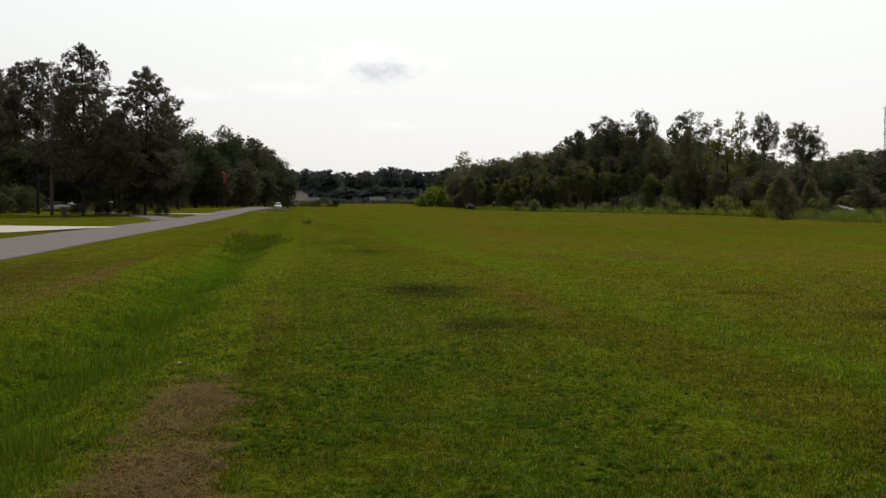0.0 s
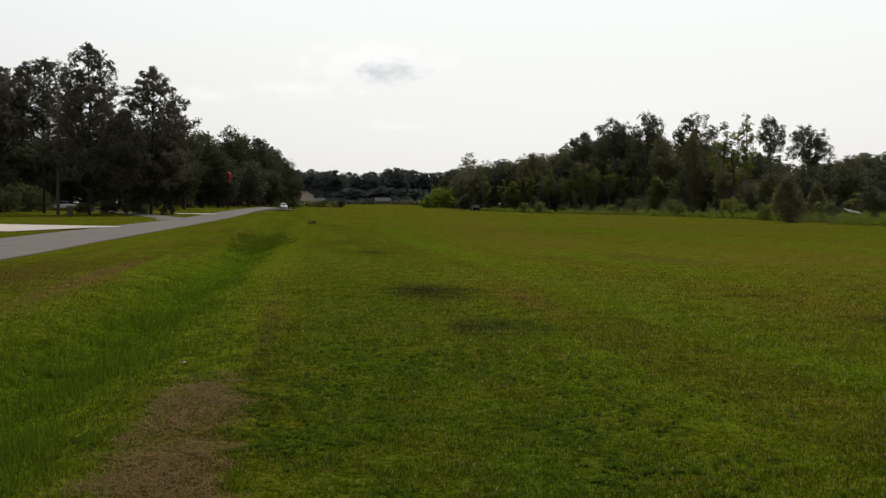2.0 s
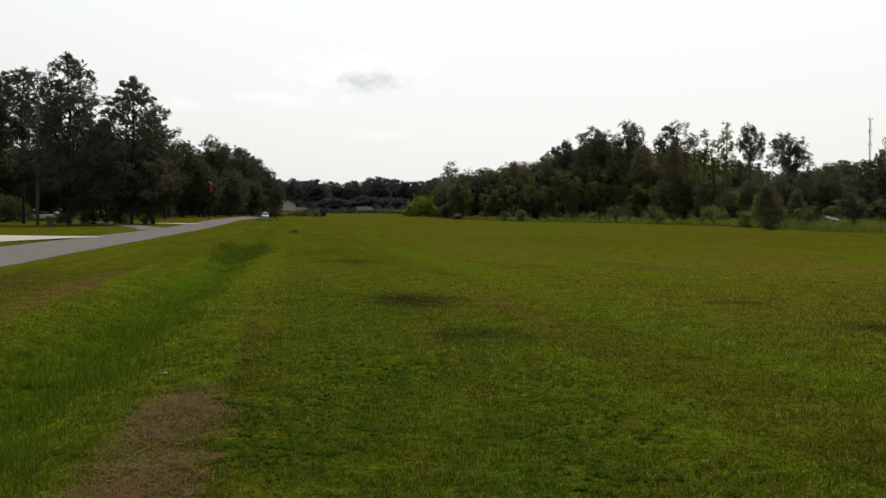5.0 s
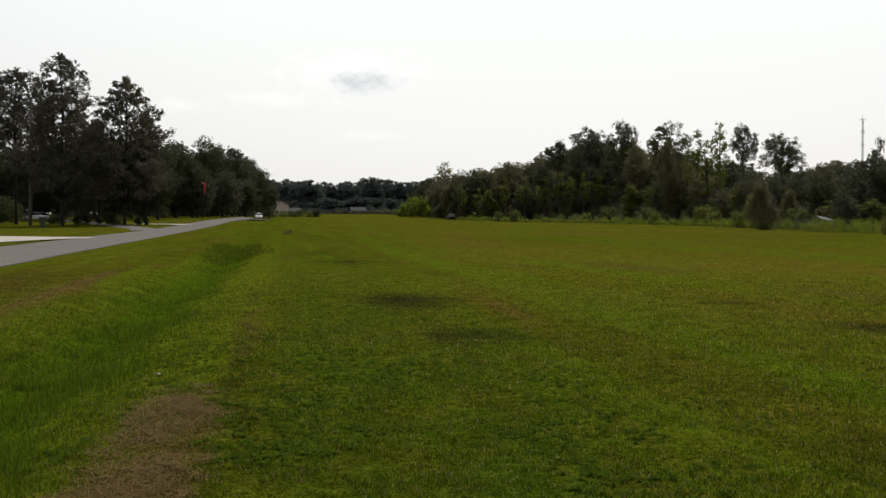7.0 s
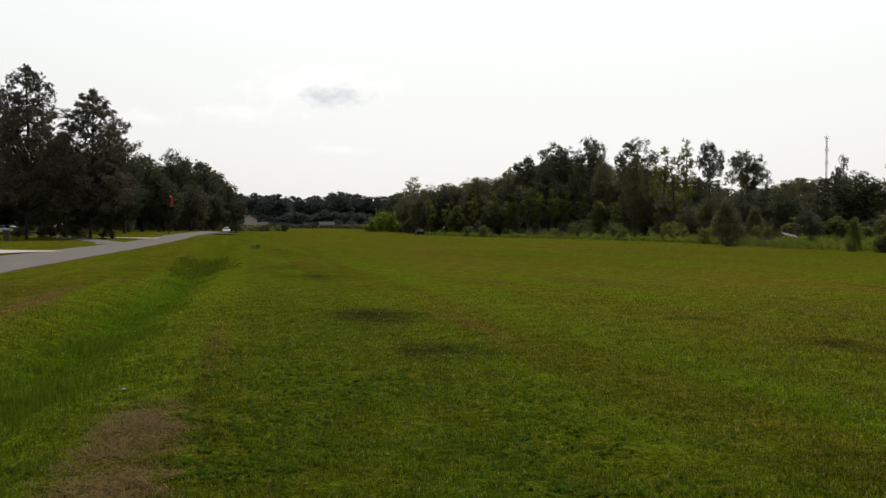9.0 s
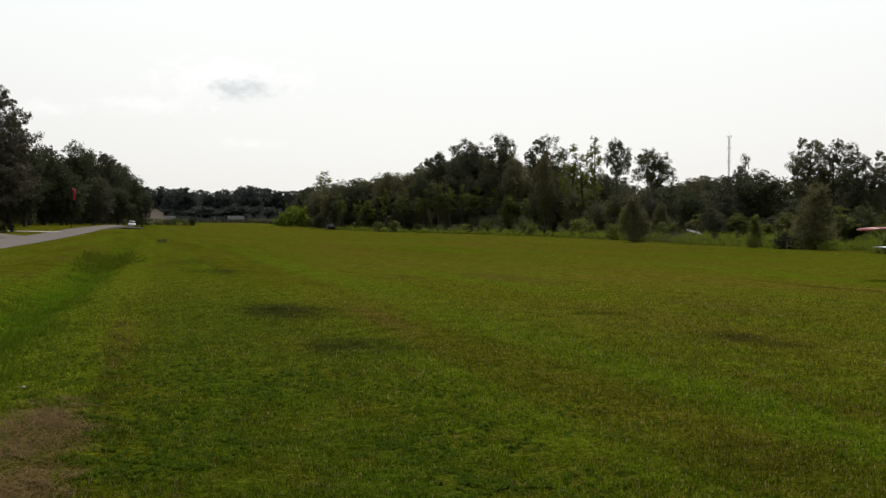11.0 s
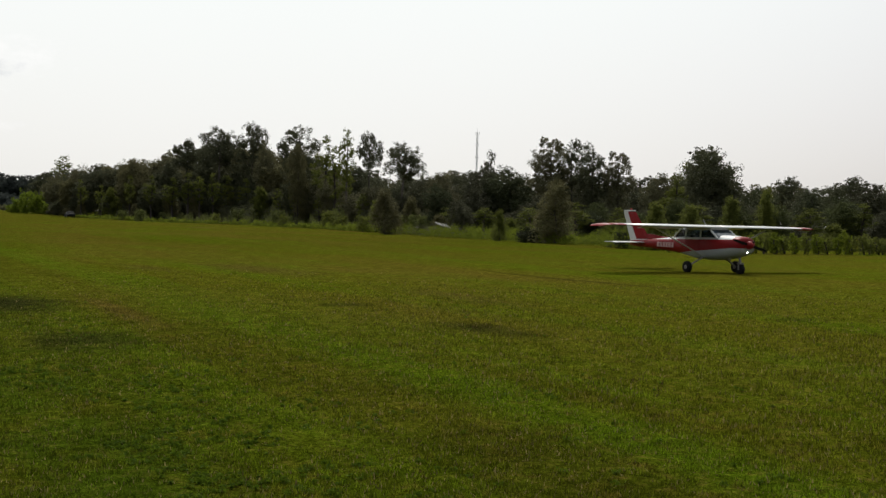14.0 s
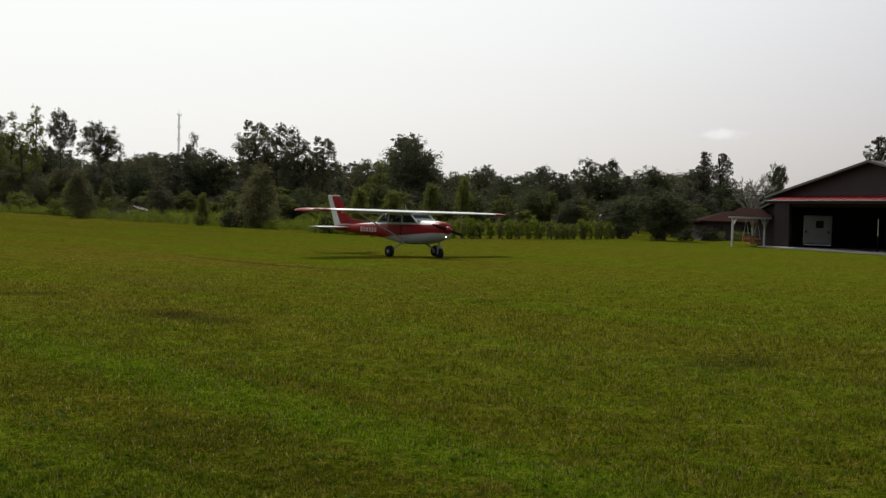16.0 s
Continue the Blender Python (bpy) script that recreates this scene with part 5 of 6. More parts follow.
# ---------- the light aircraft, standing on the strip ----------
def aircraft_paint():
    """White with a broad red band along the side and a red nose."""
    mat = bpy.data.materials.new("aircraft_paint")
    mat.use_nodes = True
    nodes, links = mat.node_tree.nodes, mat.node_tree.links
    p = nodes["Principled BSDF"]
    p.inputs["Roughness"].default_value, p.inputs["Coat Weight"].default_value, p.inputs["Specular IOR Level"].default_value = 0.45, 0.02, 0.15
    tc, sep = nodes.new("ShaderNodeTexCoord"), nodes.new("ShaderNodeSeparateXYZ")
    links.new(tc.outputs["Object"], sep.inputs[0])

    def op(kind, a, b, c=None):
        m = nodes.new("ShaderNodeMath")
        m.operation = kind
        for k, v in enumerate((a, b, c)):
            if v is None:
                continue
            if isinstance(v, (int, float)):
                m.inputs[k].default_value = v
            else:
                links.new(v, m.inputs[k])
        return m.outputs[0]
    X, Z = sep.outputs[0], sep.outputs[2]
    top = op("MULTIPLY_ADD", X, 0.02, 1.20)
    low = op("MULTIPLY_ADD", X, 0.09, 0.80)
    band = op("MULTIPLY", op("LESS_THAN", Z, top), op("GREATER_THAN", Z, low))
    nose = op("MULTIPLY", op("GREATER_THAN", X, 1.42), op("GREATER_THAN", Z, 0.93))
    tail = op("MULTIPLY", op("LESS_THAN", X, -2.6), op("LESS_THAN", Z, top))
    red = op("MAXIMUM", op("MAXIMUM", band, nose), tail)
    dirt = nodes.new("ShaderNodeTexNoise")
    dirt.inputs["Scale"].default_value, dirt.inputs["Detail"].default_value = 3.0, 6
    links.new(tc.outputs["Object"], dirt.inputs["Vector"])
    mix, sc = nodes.new("ShaderNodeMix"), nodes.new("ShaderNodeVectorMath")
    mix.data_type = "RGBA"
    mix.inputs["A"].default_value, mix.inputs["B"].default_value = (0.44, 0.46, 0.45, 1), (0.19, 0.006, 0.008, 1)
    links.new(red, mix.inputs["Factor"])
    belly = nodes.new("ShaderNodeMix")  # white top; the underside's shade is put in as grey-blue
    belly.data_type = "RGBA"
    belly.inputs["A"].default_value, belly.inputs["B"].default_value = (0.58, 0.58, 0.57, 1), (0.34, 0.37, 0.37, 1)
    links.new(op("LESS_THAN", Z, low), belly.inputs["Factor"])
    links.new(belly.outputs["Result"], mix.inputs["A"])
    sc.operation = "SCALE"
    links.new(mix.outputs["Result"], sc.inputs[0])
    links.new(op("MULTIPLY_ADD", dirt.outputs["Fac"], 0.3, 0.82), sc.inputs["Scale"])
    links.new(sc.outputs[0], p.inputs["Base Color"])
    return mat


PLANE_PAINT = aircraft_paint()
PLANE_WHITE = material("aircraft_white", (0.50, 0.51, 0.50), 0.42, vary=0.1, scale=1.2, coat=0.04, spec=0.25)
PLANE_RED = material("aircraft_red", (0.19, 0.006, 0.008), 0.45, vary=0.12, scale=1.2, coat=0.02, spec=0.15)
MARKING = material("faded_marking", (0.40, 0.24, 0.24), 0.5, vary=0.25, scale=9)
LAMP = bpy.data.materials.new("landing_lamp")
LAMP.use_nodes = True
lp = LAMP.node_tree.nodes["Principled BSDF"]
lp.inputs["Emission Color"].default_value, lp.inputs["Emission Strength"].default_value = (1.0, 0.97, 0.9, 1), 12.0

LEG_PAINT = material("worn_grey_paint", (0.16, 0.15, 0.14), 0.5, vary=0.2)
SCREEN = bpy.data.materials.new("tinted_screen")
SCREEN.use_nodes = True
sp = SCREEN.node_tree.nodes["Principled BSDF"]
sp.inputs["Base Color"].default_value, sp.inputs["Roughness"].default_value = (0.15, 0.21, 0.26, 1), 0.04
sp.inputs["Transmission Weight"].default_value, sp.inputs["IOR"].default_value = 0.85, 1.15
WINDSCREEN = material("windscreen", (0.022, 0.032, 0.042), 0.08, vary=0.1, spec=0.45)
AT = (22.95, 32.65)
plane = thing("light_aircraft", pose(*AT, gz(*AT), 0, 0, -82.0), "red and white high-wing light aircraft on the grass", "aircraft")


def ring(x, zc, w, h, p=2.6, n=24):
    out = []
    for k in range(n):
        t = 6.2832 * (k + 0.5) / n
        c, s = math.cos(t), math.sin(t)
        out.append((x, math.copysign(abs(c) ** (2 / p), c) * w, zc + math.copysign(abs(s) ** (2 / p), s) * h))
    return out


part("fuselage", Shape().loft([ring(*s) for s in ((1.80, 1.02, 0.24, 0.20, 2.2), (1.76, 1.02, 0.36, 0.27, 2.4), (1.60, 1.00, 0.44, 0.33), (1.2, 0.96, 0.50, 0.40), (0.75, 0.93, 0.53, 0.44, 3.0), (0.2, 0.91, 0.54, 0.45, 3.2), (-0.5, 0.92, 0.52, 0.43, 3.2),
                                                 (-1.1, 0.96, 0.44, 0.37, 3.0), (-1.8, 0.97, 0.35, 0.29), (-2.7, 0.96, 0.25, 0.22), (-3.6, 0.95, 0.16, 0.16), (-4.4, 0.95, 0.07, 0.12), (-4.65, 0.96, 0.03, 0.09))]), PLANE_PAINT, plane, "white body with a red side band", smooth=True)
# cabin top with glazing
part("cabin_roof", Shape().loft([[(x, -w, 1.53), (x, w, 1.53), (x, w - 0.05, z), (x, -w + 0.05, z)] for x, w, z in ((0.36, 0.42, 1.62), (0.1, 0.46, 1.70), (-0.7, 0.46, 1.67), (-1.15, 0.40, 1.60))]), PLANE_WHITE, plane)
part("windscreen", Shape().loft([[(0.82, -0.42, 1.30), (0.82, 0.42, 1.30), (0.36, 0.42, 1.56), (0.36, -0.42, 1.56)], [(0.80, -0.42, 1.29), (0.80, 0.42, 1.29), (0.34, 0.42, 1.55), (0.34, -0.42, 1.55)]]), WINDSCREEN, plane, "dark tinted sloping windscreen")
part("rear_window", Shape().loft([[(-1.15, -0.38, 1.57), (-1.15, 0.38, 1.57), (-1.75, 0.24, 1.22), (-1.75, -0.24, 1.22)], [(-1.17, -0.38, 1.55), (-1.17, 0.38, 1.55), (-1.77, 0.24, 1.20), (-1.77, -0.24, 1.20)]]), DARK_GLASS, plane)
for s in (-1, 1):
    for x0, x1, x2, x3, nm_ in ((0.78, -0.04, -0.06, 0.40, "quarter_window"), (-0.12, -0.82, -0.82, -0.14, "door_window"), (-0.90, -1.58, -1.16, -0.92, "side_window")):
        w0, w1 = 0.49, 0.455
        part(nm_, Shape().loft([[(x0, s * w0, 1.28), (x1, s * w0 * (0.8 if nm_ == "side_window" else 1), 1.28), (x2, s * w1, 1.54), (x3, s * w1, 1.54)],
                                [(x0, s * (w0 - 0.015), 1.28), (x1, s * (w0 * (0.8 if nm_ == "side_window" else 1) - 0.015), 1.28), (x2, s * (w1 - 0.015), 1.54), (x3, s * (w1 - 0.015), 1.54)]]), SCREEN if nm_ != "side_window" else DARK_GLASS, plane)
    for xa, xb in ((-0.08, -0.10), (-0.86, -0.87), (0.80, 0.38), (-1.62, -1.16)):
        part("window_post", Shape().tube([(xa, s * (0.49 if xa > -1 else 0.38), 1.25), (xb, s * 0.455, 1.56)], 0.032, 6), PLANE_WHITE, plane)
    part("cabin_door", Shape().box(-0.82, -0.08, s * 0.535 - 0.012, s * 0.535 + 0.012, 0.72, 1.24, bevel=0.01), PLANE_PAINT, plane)
part("seat_row", Shape().box(-0.75, -0.35, -0.40, 0.40, 0.95, 1.42, bevel=0.06), BLACK, plane, "dark cabin seats")
part("instrument_panel", Shape().box(0.42, 0.58, -0.42, 0.42, 1.1, 1.32, bevel=0.03), BLACK, plane)


def foil(x_lead, chord, y, z, thick, n=9):
    """A wing section: leading edge round, trailing edge thin."""
    up, low = [], []
    for k in range(n):
        u = 0.5 - 0.5 * math.cos(math.pi * k / (n - 1))
        t = 5 * thick * (0.2969 * math.sqrt(u) - 0.126 * u - 0.3516 * u * u + 0.2843 * u ** 3 - 0.1015 * u ** 4) * chord
        camber = 0.025 * chord * math.sin(math.pi * u)
        up.append((x_lead - u * chord, y, z + camber + t))
        low.append((x_lead - u * chord, y, z + camber - t * 0.8))
    return up + low[-2:0:-1]


for s in (-1, 1):
    secs = [(0.46, 1.60, 0.0, 1.635, 0.066), (0.46, 1.60, 0.45, 1.635, 0.066), (0.46, 1.60, 2.6, 1.645, 0.060), (0.34, 1.16, 4.75, 1.655, 0.052)]
    wing = part("wing", Shape().loft([foil(a, b, s * y, z, t) for a, b, y, z, t in secs]), PLANE_WHITE, plane, "white high wing", smooth=True)
    part("wing_tip", Shape().loft([foil(a, b, s * y, z, t) for a, b, y, z, t in ((0.345, 1.165, 4.752, 1.655, 0.055), (0.30, 1.08, 4.86, 1.65, 0.053), (0.12, 0.83, 4.97, 1.62, 0.046), (-0.06, 0.53, 5.02, 1.59, 0.03))]), PLANE_RED, wing, "red drooped wing tip", smooth=True)
    part("flap", Shape().add([(-0.86, s * 0.6, 1.59), (-0.86, s * 2.5, 1.60), (-1.19, s * 2.5, 1.56), (-1.19, s * 0.6, 1.55), (-0.86, s * 0.6, 1.625), (-0.86, s * 2.5, 1.635), (-1.19, s * 2.5, 1.57), (-1.19, s * 0.6, 1.56)],
                             [(0, 1, 2, 3), (4, 5, 6, 7), (0, 1, 5, 4), (2, 3, 7, 6), (1, 2, 6, 5), (0, 3, 7, 4)]), PLANE_WHITE, wing)
    part("aileron_tip_band", Shape().loft([foil(a + 0.004, b + 0.008, s * y, z, t) for a, b, y, z, t in ((0.375, 1.28, 4.20, 1.653, 0.059), (0.345, 1.17, 4.73, 1.655, 0.056))]), PLANE_RED, wing, "red band before the tip", smooth=True)
    part("wing_strut", Shape().loft([[(c[0] + math.cos(t) * 0.055, c[1], c[2] + math.sin(t) * 0.02) for t in [6.2832 * k / 10 for k in range(10)]] for c in ((-0.05, s * 0.53, 0.66), (-0.02, s * 2.65, 1.57))]), PLANE_WHITE, plane)
    part("tailplane", Shape().loft([foil(a, b, s * y, 0.98, t) for a, b, y, t in ((-3.55, 0.98, 0.04, 0.06), (-3.67, 0.82, 1.35, 0.055), (-3.75, 0.70, 1.52, 0.04))]), PLANE_WHITE, plane, smooth=True)
    part("gear_leg", Shape().loft([[(0.05 + dx * wd, y, z + dz) for dx, dz in ((-1, 0), (1, 0), (1, 0.03), (-1, 0.03))] for y, z, wd in ((s * 0.40, 0.56, 0.06), (s * 0.75, 0.42, 0.045), (s * 1.10, 0.23, 0.035))]), LEG_PAINT, plane)
    tyre = part("main_wheel", Shape().wheel((0.03, s * 1.17, 0.21), (0, 1, 0), [(-0.075, 0.07), (-0.08, 0.17), (-0.05, 0.21), (0.05, 0.21), (0.08, 0.17), (0.075, 0.07)], 22), BLACK, plane, "black rubber tyre", smooth=True)
    part("hub", Shape().wheel((0.03, s * 1.17, 0.21), (0, 1, 0), [(-0.085, 0.02), (-0.08, 0.075), (0.08, 0.075), (0.085, 0.02)], 14), LEG_PAINT, tyre)
part("fin", Shape().loft([foil_ for foil_ in [[(x, w, z) for x, w in ((a, 0.0), (a - 0.15, 0.045 * t), (b, 0.03 * t), (b, -0.03 * t), (a - 0.15, -0.045 * t))] for a, b, z, t in ((-2.5, -4.22, 1.06, 0.6), (-3.55, -4.30, 1.22, 1.0), (-4.30, -4.80, 2.12, 0.9), (-4.38, -4.83, 2.20, 0.5))]]), PLANE_RED, plane, "swept red fin")
part("rudder", Shape().loft([[(a, 0.03, z), (b, 0.006, z), (b, -0.006, z), (a, -0.03, z)] for a, b, z in ((-4.30, -4.62, 0.87), (-4.32, -4.72, 1.22), (-4.82, -5.10, 2.14), (-4.85, -5.09, 2.21))]), PLANE_WHITE, plane, "white rudder")
part("dorsal_fin", Shape().loft([[(x, -w, z0), (x, w, z0), (x, 0.3 * w, z1), (x, -0.3 * w, z1)] for x, w, z0, z1 in ((-1.75, 0.02, 1.20, 1.23), (-2.6, 0.035, 1.12, 1.24), (-3.6, 0.045, 1.05, 1.34))]), PLANE_RED, plane, "low red fillet before the fin")
part("fin_stripe", Shape().loft([[(x, -0.05, z0), (x, 0.05, z0), (x, 0.05, z1), (x, -0.05, z1)] for x, z0, z1 in ((-3.40, 1.085, 1.125), (-4.28, 1.07, 1.12))]), PLANE_WHITE, plane, "white line at the fin's foot")
part("fin_cap", Shape().box(-5.10, -4.38, -0.03, 0.03, 2.21, 2.26, bevel=0.015), PLANE_WHITE, plane)
part("tail_beacon", Shape().tube([(-4.65, 0, 2.26), (-4.65, 0, 2.34)], [0.045, 0.02], 8), PAINT_RED, plane)
for k in range(6):
    for s in (-1, 1):
        a, wide, z0, z1 = -1.66 - 0.185 * k, 0.125, 0.86, 1.04
        yy = 0.356 + 0.098 * (a + 1.75)
        part("marking", Shape().add([(a, s * (yy + 0.012), z0), (a - wide, s * yy, z0), (a - wide, s * (yy - 0.004), z1), (a, s * (yy + 0.008), z1), (a, s * (yy - 0.03), z0), (a - wide, s * (yy - 0.04), z0), (a - wide, s * (yy - 0.04), z1), (a, s * (yy - 0.03), z1)],
                                    [(0, 1, 2, 3), (4, 5, 6, 7), (0, 1, 5, 4), (2, 3, 7, 6), (0, 3, 7, 4), (1, 2, 6, 5)]), MARKING, plane, "plain pale bar on the red band")
part("nose_strut", Shape().tube([(1.38, 0, 0.70), (1.44, 0, 0.42)], [0.05, 0.04], 10), LEG_PAINT, plane)
part("nose_fork", Shape().box(1.36, 1.54, -0.10, 0.10, 0.36, 0.42, bevel=0.02).box(1.42, 1.48, -0.10, -0.08, 0.17, 0.40).box(1.42, 1.48, 0.08, 0.10, 0.17, 0.40), LEG_PAINT, plane)
nose_wheel = part("nose_wheel", Shape().wheel((1.45, 0, 0.19), (0, 1, 0), [(-0.06, 0.06), (-0.065, 0.15), (-0.04, 0.19), (0.04, 0.19), (0.065, 0.15), (0.06, 0.06)], 22), BLACK, plane, "black rubber tyre", smooth=True)
part("hub", Shape().wheel((1.45, 0, 0.19), (0, 1, 0), [(-0.07, 0.02), (-0.066, 0.065), (0.066, 0.065), (0.07, 0.02)], 14), BLACK, nose_wheel)
part("spinner", Shape().wheel((1.80, 0, 1.04), (1, 0, 0), [(0.0, 0.15), (0.08, 0.145), (0.17, 0.10), (0.23, 0.04), (0.245, 0.005)], 18), PLANE_RED, plane, "pointed red spinner", smooth=True)
prop = Shape()
for s in (-1, 1):
    prop.loft([[(1.87 + dx, dy, 1.04 + s * r) for dx, dy in ((w * 0.35, -w), (w * 0.35 + 0.015, -w), (-w * 0.35 + 0.015, w), (-w * 0.35, w))] for r, w in ((0.06, 0.025), (0.3, 0.045), (0.6, 0.042), (0.80, 0.025))])
ob = part("propeller", prop, BLACK, plane, "black two-bladed propeller")
ob.matrix_local = pose(0, 0, 1.04, -104, 0, 0) @ pose(0, 0, -1.04)
part("cowl_inlet", Shape().box(1.74, 1.80, -0.30, -0.12, 1.05, 1.18, bevel=0.02).box(1.74, 1.80, 0.12, 0.30, 1.05, 1.18, bevel=0.02), BLACK, plane)
part("landing_lamp", Shape().wheel((1.765, 0, 0.80), (1, 0, -0.1), [(0.0, 0.036), (0.02, 0.032), (0.03, 0.015)], 14), LAMP, plane, "lit round landing lamp under the nose")
part("exhaust_pipe", Shape().tube([(1.15, -0.18, 0.58), (1.08, -0.18, 0.46)], 0.035, 8), STEEL, plane)
part("aerial", Shape().tube([(-0.5, 0.15, 1.70), (-0.65, 0.15, 1.94)], [0.012, 0.006], 5), STEEL, plane)

# ---------- hangar, porch and house ----------
METAL_WALL = material("grey_metal_wall", (0.043, 0.032, 0.034), 0.65, 0.0, 0.14, 0.6, spec=0.12)
METAL_RED = material("red_metal_roof", (0.175, 0.010, 0.013), 0.6, 0.0, 0.15, 0.8, spec=0.12)
ROOF_BROWN = material("brown_shingle", (0.026, 0.0115, 0.0095), 0.95, vary=0.3, scale=3, bump=0.3, spec=0.02)
TRIM = material("pale_trim", (0.11, 0.102, 0.105), 0.5, vary=0.08)
BRICK_DARK = material("dark_brick", (0.045, 0.032, 0.028), 0.9, vary=0.25, scale=6)
WHITE_POST = material("white_wood", (0.50, 0.49, 0.46), 0.6, vary=0.1, bump=0.2)
TEAK = material("orange_wood", (0.62, 0.27, 0.10), 0.6, vary=0.2, scale=5)
APRON = material("apron_concrete", (0.37, 0.345, 0.315), 0.85, vary=0.12, scale=0.6, fine=14)
FLOOR = material("hangar_floor", (0.16, 0.155, 0.15), 0.8, vary=0.15, scale=1)

HANGAR = pose(61.7, 45.0, gz(61.7, 45.0), 0, 0, -104.9)
hangar = thing("hangar", HANGAR, "grey metal hangar with open front and red awning", "hangar")
W, D, EAVE, PEAK, LEFT_WALL, DOOR_TOP = 18.0, 18.0, 3.45, 5.50, 1.5, 3.0
MID = W / 2


def upright(outline, y0, y1):
    """A wall of even thickness from its outline in x and z."""
    k = len(outline)
    return Shape().add([(x, y, z) for y in (y0, y1) for x, z in outline], [tuple(range(k)), tuple(range(2 * k - 1, k - 1, -1))] + [(i, (i + 1) % k, k + (i + 1) % k, k + i) for i in range(k)])


def slope(x):
    return EAVE + (PEAK - EAVE) * (1 - abs(x - MID) / MID)


part("front_wall", Shape().box(0, LEFT_WALL, 0, 0.2, -0.3, DOOR_TOP), METAL_WALL, hangar)
part("front_wall", Shape().box(W - LEFT_WALL, W, 0, 0.2, -0.3, DOOR_TOP), METAL_WALL, hangar)
part("gable", upright([(0, DOOR_TOP), (W, DOOR_TOP), (W, EAVE), (MID, PEAK), (0, EAVE)], 0, 0.2), METAL_WALL, hangar, "dark grey metal gable")
part("back_wall", upright([(0, -0.3), (W, -0.3), (W, EAVE), (MID, PEAK), (0, EAVE)], D - 0.2, D), METAL_WALL, hangar)
part("side_wall", Shape().box(0, 0.2, 0.2, D - 0.2, -0.3, EAVE), METAL_WALL, hangar)
part("side_wall", Shape().box(W - 0.2, W, 0.2, D - 0.2, -0.3, EAVE), METAL_WALL, hangar)
for s in (-1, 1):
    rise = (PEAK - EAVE) / MID
    o = MID + 0.45
    part("roof", Shape().add([(MID, -0.5, PEAK + 0.02), (MID, D + 0.4, PEAK + 0.02), (MID + s * o, D + 0.4, PEAK - rise * o + 0.02), (MID + s * o, -0.5, PEAK - rise * o + 0.02),
                              (MID, -0.5, PEAK + 0.08), (MID, D + 0.4, PEAK + 0.08), (MID + s * o, D + 0.4, PEAK - rise * o + 0.08), (MID + s * o, -0.5, PEAK - rise * o + 0.08)],
                             [(0, 1, 2, 3), (4, 5, 6, 7), (0, 1, 5, 4), (2, 3, 7, 6), (1, 2, 6, 5), (0, 3, 7, 4)]), METAL_WALL, hangar)
    part("rake_trim", Shape().add([(MID, -0.54, PEAK + 0.0), (MID + s * o, -0.54, PEAK - rise * o - 0.06), (MID + s * o, -0.54, PEAK - rise * o + 0.10), (MID, -0.54, PEAK + 0.10),
                                   (MID, -0.50, PEAK - 0.06), (MID + s * o, -0.50, PEAK - rise * o - 0.06), (MID + s * o, -0.50, PEAK - rise * o + 0.10), (MID, -0.50, PEAK + 0.10)],
                                  [(0, 1, 2, 3), (4, 5, 6, 7), (0, 1, 5, 4), (2, 3, 7, 6), (1, 2, 6, 5), (0, 3, 7, 4)]), TRIM, hangar, "pale grey rake trim")
part("awning", Shape().add([(0.9, 0, 3.42), (W - 0.5, 0, 3.42), (W - 0.5, -1.25, 3.10), (0.9, -1.25, 3.10), (0.9, 0, 3.47), (W - 0.5, 0, 3.47), (W - 0.5, -1.25, 3.15), (0.9, -1.25, 3.15)],
                           [(0, 1, 2, 3), (4, 5, 6, 7), (0, 1, 5, 4), (2, 3, 7, 6), (1, 2, 6, 5), (0, 3, 7, 4)]), METAL_RED, hangar, "red metal awning across the front")
for k in range(26):
    xx = 1.0 + k * 0.62
    part("awning_seam", Shape().add([(xx, 0, 3.47), (xx + 0.04, 0, 3.47), (xx + 0.04, -1.26, 3.148), (xx, -1.26, 3.148), (xx, 0, 3.50), (xx + 0.04, 0, 3.50), (xx + 0.04, -1.26, 3.178), (xx, -1.26, 3.178)],
                                    [(4, 5, 6, 7), (0, 1, 5, 4), (2, 3, 7, 6), (1, 2, 6, 5), (0, 3, 7, 4)]), METAL_RED, hangar)
part("awning_fascia", Shape().box(0.9, W - 0.5, -1.30, -1.255, 2.93, 3.12), material("dark_fascia", (0.030, 0.014, 0.014), 0.7, vary=0.1, spec=0.1), hangar, "dark fascia under the awning")
# pale trim colour paints the highlights along the awning's lower edge
part("gutter", Shape().tube([(0.75, -1.34, 3.12), (W - 0.4, -1.34, 3.12)], 0.04, 8), TRIM, hangar, "gutter with its highlights put in as pale grey")
part("floor_slab", Shape().box(0.2, W - 0.2, 0.2, D - 0.2, -0.3, 0.06), FLOOR, hangar)
part("lean_to_wall", upright([(-2.9, -0.3), (-0.004, -0.3), (-0.004, 3.28), (-2.9, 2.35)], 0.9, 1.05), METAL_WALL, hangar, "grey side bay wall")
part("lean_to_side", Shape().box(-2.9, -2.75, 1.06, 9.0, -0.3, 2.33), METAL_WALL, hangar)
